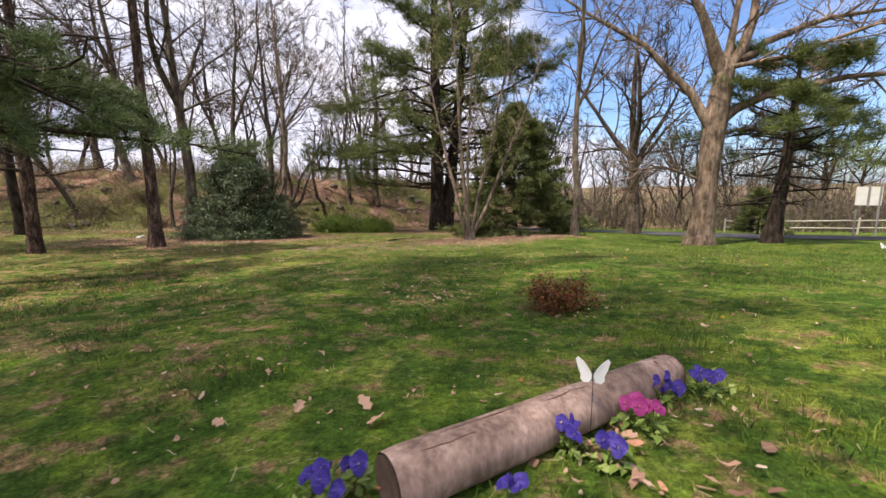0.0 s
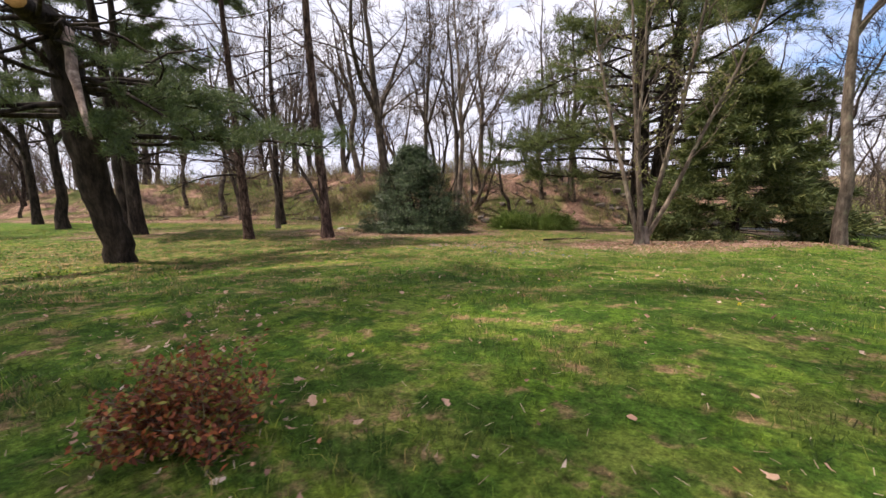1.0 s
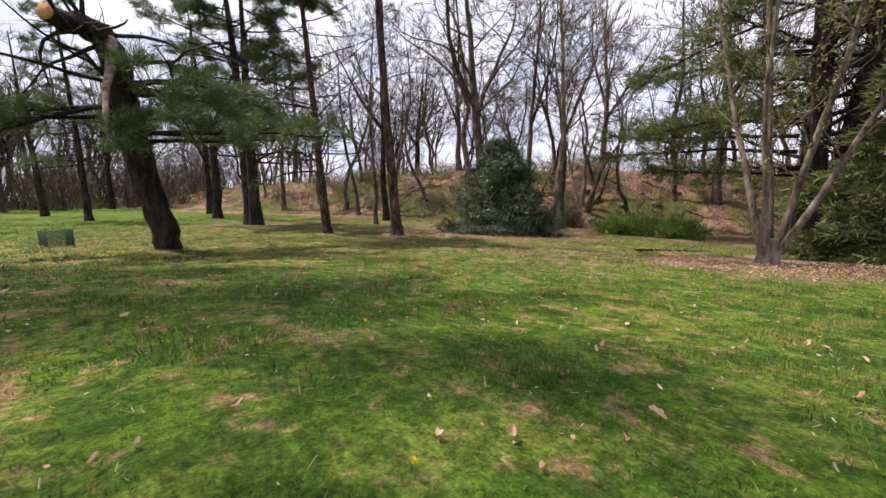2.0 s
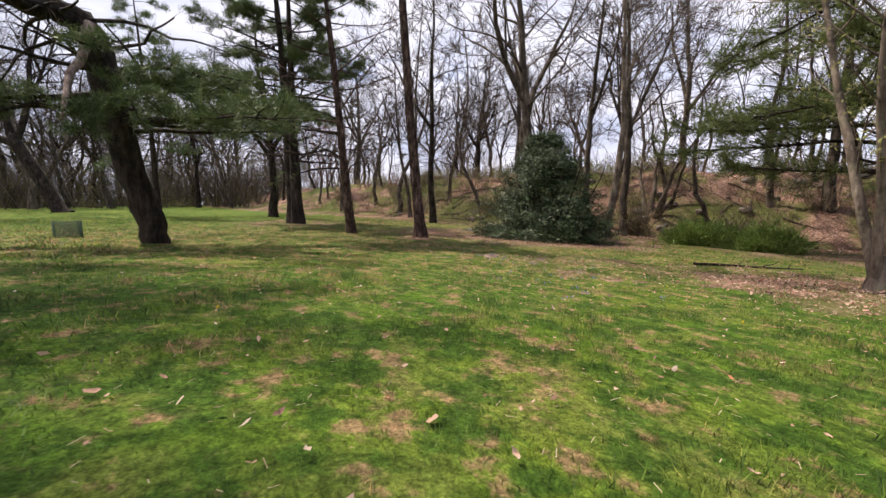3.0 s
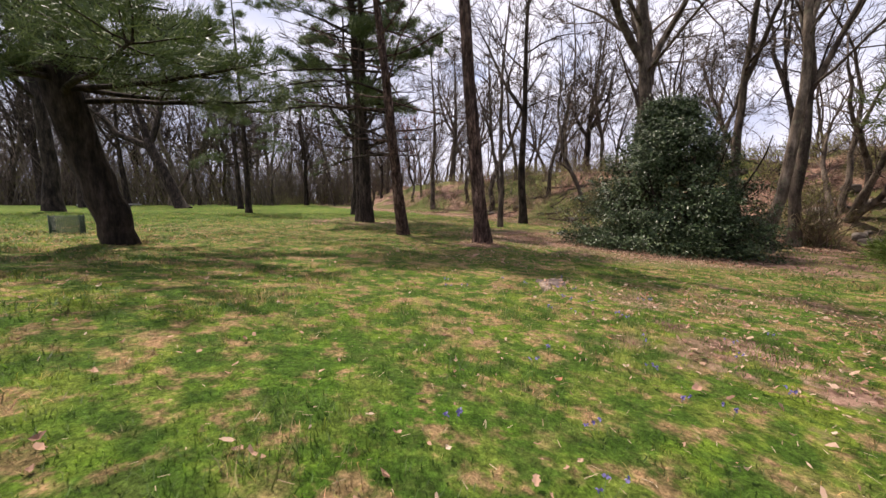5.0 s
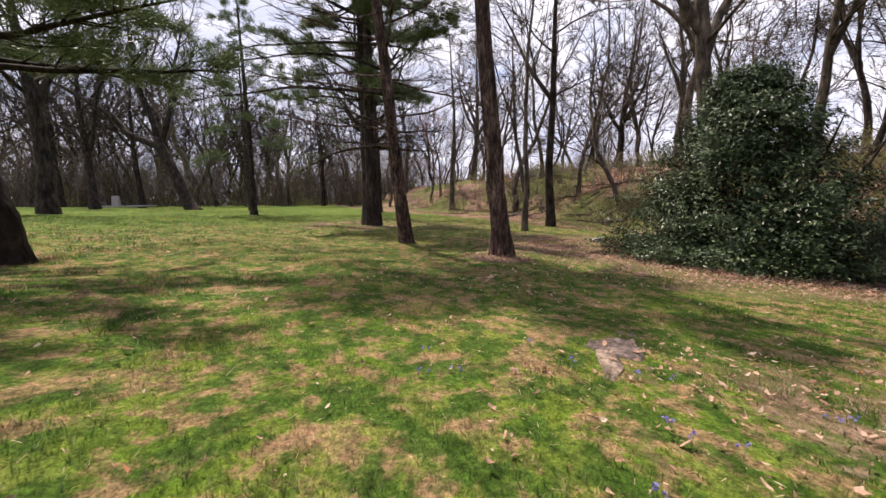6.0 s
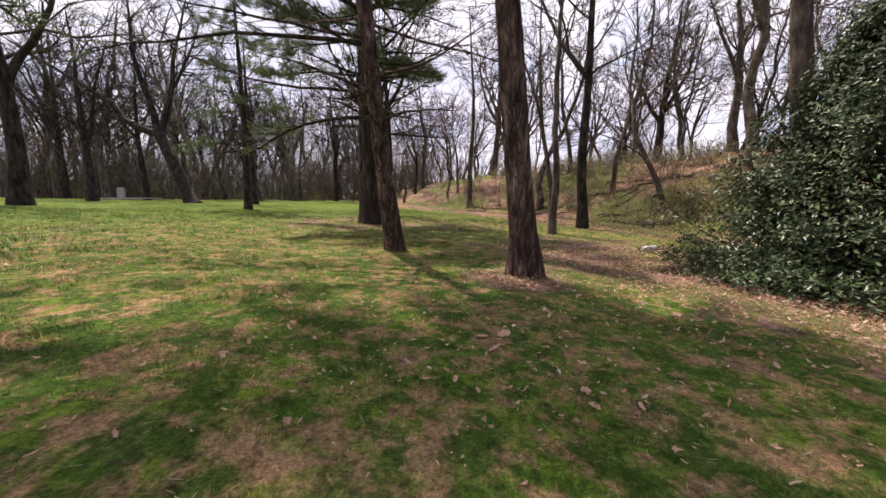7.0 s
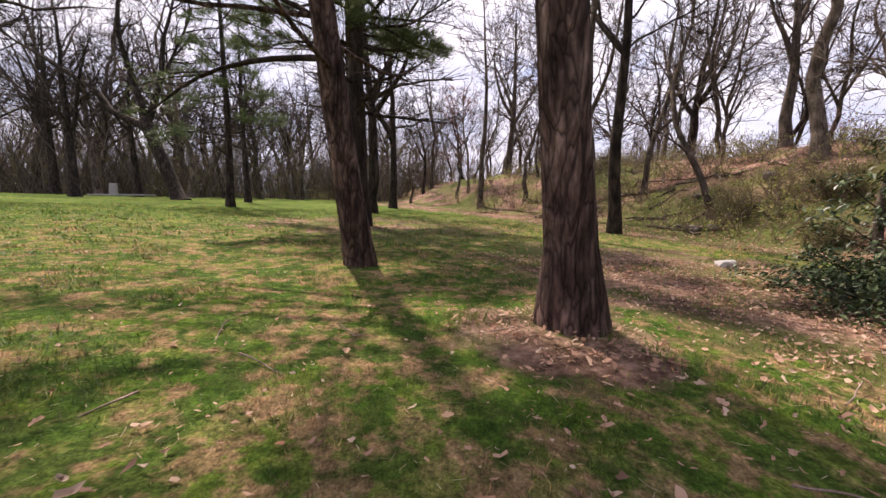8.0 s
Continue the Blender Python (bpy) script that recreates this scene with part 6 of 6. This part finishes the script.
def fallen_branches():
    rng = np.random.default_rng(20)
    for n in range(60):
        while True:
            x, y = rng.uniform(-36, -4), rng.uniform(16, 40)
            if 0.0 < float(bank_distance(x, y)) < 8:
                break
        acc = Acc()
        l = rng.uniform(1.0, 3.2)
        a = rng.uniform(0, 6.28)
        pts = wander(rng, (0, 0, 0.05), (math.cos(a), math.sin(a), 0), l, 7, 0.1, 0)
        z0 = float(height(x, y))
        pts[:, 2] = height(pts[:, 0] + x, pts[:, 1] + y) - z0 + 0.04 + 0.05 * np.abs(rng.normal(0, 1, len(pts)))
        tube(acc, pts, np.linspace(0.05, 0.015, 8), 6)
        for j in range(3):
            p, d = point_on(pts, rng.uniform(0.3, 0.9))
            tube(acc, wander(rng, p, side_way(rng, d, 0.8) + np.array([0, 0, 0.3]), l * 0.3, 4, 0.1, 0), np.linspace(0.02, 0.006, 5), 4)
        ob = tagged(new("fallen_branch", acc.mesh("fallen_branch", M_WOOD_BARK)), "dead fallen branch lying on the leafy bank", "branch", "fallen branches")
        ob.matrix_basis = pose(x, y, z0)


fallen_branches()


def lawn_branch(x, y, turn, l):
    """A long dark dead branch lying in the thin grass."""
    rng = np.random.default_rng(26)
    a, z0 = radians(turn), float(height(x, y))
    pts = wander(rng, (0, 0, 0.03), (math.cos(a), math.sin(a), 0), l, 9, 0.07, 0)
    pts[:, 2] = height(pts[:, 0] + x, pts[:, 1] + y) - z0 + 0.03
    acc = Acc()
    tube(acc, pts, np.linspace(0.04, 0.012, 10), 7, lumps=0.08, rng=rng)
    for j in range(5):
        p, d = point_on(pts, rng.uniform(0.3, 0.95))
        tube(acc, wander(rng, p, side_way(rng, d, 0.7) + np.array([0, 0, 0.15]), l * 0.16, 4, 0.12, -0.02), np.linspace(0.014, 0.005, 5), 4)
    ob = tagged(new("fallen_branch", acc.mesh("fallen_branch", M_DARK_BARK)), "long dark dead branch lying in thin brown grass", "branch", "fallen branches")
    ob.matrix_basis = pose(x, y, z0)


lawn_branch(-4.1, 18.8, 62, 2.5)


def oak_leaf_mesh(seed):
    """A dry lobed leaf, curled."""
    rng = np.random.default_rng(seed)
    n, pts = 26, []
    for i in range(n):
        t = 2 * math.pi * i / n
        lobe = 1 + 0.3 * math.cos(7 * t)
        x, y = 0.055 * math.cos(t), 0.034 * math.sin(t) * lobe
        pts.append((x, y, 0.25 * y * y / 0.05 + 0.018 * math.sin(20 * x + seed) + rng.normal(0, 0.002)))
    acc = Acc()
    acc.add(pts + [(0, 0, 0.0)], [(i, (i + 1) % n, n) for i in range(n)])
    return acc.mesh("fallen_leaf", M_LITTER, False)


def fallen_leaves():
    kinds = [oak_leaf_mesh(k) for k in range(6)]
    rng = np.random.default_rng(22)
    known = [(-0.65, 2.30, 0.86), (-0.74, 2.45, 0.72), (-1.01, 2.39, 0.58), (-1.28, 2.25, 0.50), (-8.54, 13.42, 0.99), (-8.8, 13.37, 1.08), (-8.87, 13.56, 0.99), (-8.4, 12.94, 0.72), (-0.24, 2.00, 0.58), (0.27, 2.16, 0.58), (0.46, 4.81, 0.58), (0.68, 4.72, 0.50), (0.97, 4.70, 0.50), (0.40, 5.16, 0.43), (1.15, 4.98, 0.43)]
    spots = list(known)
    line = [(0, 1), (1.2, 2.5), (2.2, 4), (2.9, 6.7), (2.2, 9.7), (0.3, 11.1), (-2.2, 12.1), (-5.7, 12.9), (-8.5, 13.3), (-11, 13.4)]
    while len(spots) < 135:
        k = rng.integers(len(line) - 1)
        f = rng.uniform()
        x = line[k][0] + (line[k + 1][0] - line[k][0]) * f + rng.normal(-0.9, 2.0)
        y = line[k][1] + (line[k + 1][1] - line[k][1]) * f + rng.normal(0.3, 1.9)
        if rng.uniform() < (0.06 if x > -3 else 0.4) + litter_at(x, y):
            spots.append((x, y, rng.uniform(0.3, 0.65)))
    for x, y, s in spots:
        ob = tagged(new("fallen_leaf", kinds[rng.integers(6)]), "dry curled brown oak leaf lying on the lawn", "leaf", "fallen leaves")
        ob.matrix_basis = pose(x, y, float(height(x, y)) + 0.03, rng.normal(0, 22), rng.normal(0, 22), rng.uniform(0, 360)) @ Matrix.Scale(s, 4)


fallen_leaves()


def ground_sticks():
    rng = np.random.default_rng(23)
    for x, y, l, a in ((-11.24, 11.86, 0.5, 10), (-11.3, 12.62, 0.35, 40), (-10.7, 12.2, 0.5, 60), (-10.2, 12.0, 0.35, -20), (-9.8, 14.6, 0.3, 70), (-11.4, 13.9, 0.5, -60), (-8.9, 14.6, 0.3, 30), (-10.4, 15.4, 0.4, 120)):
        acc = Acc()
        tube(acc, wander(rng, (0, 0, 0.025), (math.cos(radians(a)), math.sin(radians(a)), 0), l, 5, 0.08), np.linspace(0.006, 0.0025, 6), 6)
        ob = tagged(new("stick", acc.mesh("stick", M_PALE_WOOD)), "short pale barkless stick on the grass", "stick", "sticks on the lawn")
        ob.matrix_basis = pose(x, y, float(height(x, y)))


ground_sticks()


def dandelion(x, y):
    root = thing("dandelion", x, y, "single yellow dandelion in the grass", "flower", "dandelions")
    acc = Acc()
    tube(acc, [(0, 0, 0), (0.003, 0, 0.05)], [0.002, 0.002], 5)
    part("stem", acc.mesh("stem", M_STEM), root)
    rng = np.random.default_rng(int(abs(x * 100)))
    head = Acc()
    add_needles(head, rng, [(0.003, 0, 0.05)] * 4, [(0, 0, 0.8)] * 4, 14, 0.013, 0.004, 0.8)
    part("bloom", head.mesh("bloom", M_YELLOW), root)


for x, y in ((-0.49, 8.76), (0.39, 12.85), (2.06, 7.2), (3.6, 6.4), (1.5, 3.75), (-1.5, 14.4), (0.6, 7.7)):
    dandelion(x, y)


def violet(x, y):
    root = thing("violet", x, y, "tiny blue-violet flower in the thin grass", "flower", "violets")
    rng = np.random.default_rng(int(abs(x * 1000)))
    acc = Acc()
    for k in range(3):
        bloom = Acc()
        p = np.array([rng.normal(0, 0.025), rng.normal(0, 0.025), rng.uniform(0.05, 0.075)])
        tube(acc, [(p[0] * 0.4, p[1] * 0.4, 0), p], [0.0015, 0.0012], 4)
        add_leaves(bloom, rng, np.tile(p, (5, 1)), np.tile((0.3, -0.2, 0.8), (5, 1)), 0.015, 0.011, 0.5)
        part("bloom", bloom.mesh("bloom", M_LILAC), root)
    tagged(part("stem_tuft", acc.mesh("stem_tuft", M_STEM), root), kind="stuff")


VR = np.random.default_rng(33)
for _ in range(34):
    violet(-3.6 + VR.normal(0, 1.5), 13.2 + VR.normal(0, 0.9))

# ---------------------------------------------------------------- loose cover: leaves, straw, grass


def scattered(rng, n, lo, hi):
    return rng.uniform(lo[0], hi[0], n), rng.uniform(lo[1], hi[1], n)


def leaf_litter():
    rng = np.random.default_rng(24)
    acc = Acc()
    for n, lo, hi, size, floor in ((360000, (-40, 6), (8, 40), 0.1, 0.0), (260000, (-16, 1), (5, 20), 0.03, 0.035)):
        x, y = scattered(rng, n, lo, hi)
        m = litter_at(x, y)
        patch = np.sin(1.7 * x + 0.6 * y) * np.sin(1.4 * y - 0.9 * x) * 0.25 + 0.75
        keep = rng.uniform(0, 1, n) < np.maximum(np.clip(m - 0.12, 0, 1) ** 1.6 * patch * (0.3 if size > 0.08 else 1.4), floor * patch)
        keep &= (bank_distance(x, y) > -3.0) if size > 0.08 else (bank_distance(x, y) < -1.0)
        x, y = x[keep], y[keep]
        pos = np.stack([x, y, height(x, y) + 0.012 + rng.uniform(0, 0.03, len(x))], -1)
        if size > 0.08:
            add_leaves(acc, rng, pos, np.tile((0, 0, 1.0), (len(x), 1)), size, size * 0.6, 0.35, 0.3)
        else:
            add_flakes(acc, rng, pos, size * rng.uniform(0.7, 1.7, (len(x), 1)) * (1 + 1.1 * np.clip(m[keep] - 0.15, 0, 0.5)[:, None] * 0.9))
    tagged(new("leaf_litter", acc.mesh("leaf_litter", M_LITTER, False)), "carpet of dry brown leaves under the trees and on the bank", "fallen leaves", kind="stuff")


leaf_litter()

WALK_LINE = np.array([(-0.3, 0.8), (1.1, 2.3), (2.0, 3.8), (2.75, 5.5), (2.9, 7.0), (2.2, 9.7), (0.3, 11.1), (-2.2, 12.1), (-4.3, 12.7), (-7.1, 13.1), (-9.5, 13.3)])


def path_distance(x, y):
    best = np.full(x.shape, 1e9)
    for (ax, ay), (bx, by) in zip(WALK_LINE[:-1], WALK_LINE[1:]):
        dx, dy = bx - ax, by - ay
        t = np.clip(((x - ax) * dx + (y - ay) * dy) / (dx * dx + dy * dy), 0, 1)
        best = np.minimum(best, np.hypot(x - ax - t * dx, y - ay - t * dy))
    return best


def grass():
    rng = np.random.default_rng(25)
    acc, straw = Acc(), Acc()
    for n, lo, hi, near, far, tall, wide in ((620000, (-13, 0), (7, 18), 0.0, 2.4, 0.06, 0.0055), (620000, (-18, -1), (9, 22), 2.0, 7.0, 0.065, 0.011), (420000, (-34, -8), (16, 30), 6.0, 22.0, 0.08, 0.03)):
        x, y = scattered(rng, n, lo, hi)
        d = path_distance(x, y)
        clump = 0.62 + 0.38 * np.sin(3.1 * x + 1.7 * np.sin(2.3 * y)) * np.sin(2.9 * y + 1.3 * np.sin(1.9 * x))
        keep = (d > near) & (d < far) & (rng.uniform(0, 1, n) < clump * (1 - 0.7 * np.clip(litter_at(x, y), 0, 1) * (bank_distance(x, y) < 0))) & ((bank_distance(x, y) < 0) | (near > 5) & (bank_distance(x, y) < 7.5) & (bank_green(x, y) > rng.uniform(0, 1, n)))
        x, y, h = x[keep], y[keep], (tall * (0.3 + 1.05 * clump[keep] ** 2))[:, None]
        m = len(x)
        root = np.stack([x, y, height(x, y) - 0.004], -1)
        up = unit(np.stack([rng.normal(0, 0.42, m), rng.normal(0, 0.42, m), np.ones(m)], -1))
        h = h * rng.uniform(0.5, 1.2, (m, 1))
        a = rng.uniform(0, 6.28, m)
        w = np.stack([np.cos(a), np.sin(a), np.zeros(m)], -1) * wide * rng.uniform(0.6, 1.2, (m, 1)) * 0.5
        bend = np.stack([rng.normal(0, 0.35, m), rng.normal(0, 0.35, m), -0.1 * np.ones(m)], -1) * h
        if near > 0:
            acc.add(np.stack([root - w, root + w, root + up * h + bend], 1).reshape(-1, 3), np.arange(m * 3).reshape(-1, 3))
            continue
        v = np.stack([root - w, root + w, root + up * h * 0.6 + w * 0.6, root + up * h * 0.6 - w * 0.6, root + up * h + bend], 1).reshape(-1, 3)
        k = np.arange(m)[:, None] * 5
        acc.add(v, k + np.array([[3, 2, 4]]), k + np.array([[0, 1, 2, 3]]))
    tagged(new("grass", acc.mesh("grass", M_GRASS)), "short uneven spring grass with lush and dry tufts", "grass", kind="stuff")
    n = 34000
    x, y = scattered(rng, n, (-14, 0), (6, 19))
    keep = (path_distance(x, y) < 6) & (rng.uniform(0, 1, n) < 0.25 + litter_at(x, y))
    x, y = x[keep], y[keep]
    m = len(x)
    a = rng.uniform(0, 6.28, m)
    d = np.stack([np.cos(a), np.sin(a), rng.normal(0, 0.2, m)], -1) * rng.uniform(0.015, 0.055, (m, 1))
    s = np.stack([-np.sin(a), np.cos(a), np.zeros(m)], -1) * 0.0013
    o = np.stack([x, y, height(x, y) + 0.022], -1)
    v = np.stack([o - s, o + s, o + d + s, o + d - s], 1).reshape(-1, 3)
    straw.add(v, None, np.arange(m * 4).reshape(-1, 4))
    tagged(new("straw", straw.mesh("straw", M_STRAW)), "scattered dry pine needles and straw on the lawn", "straw", kind="stuff")


grass()
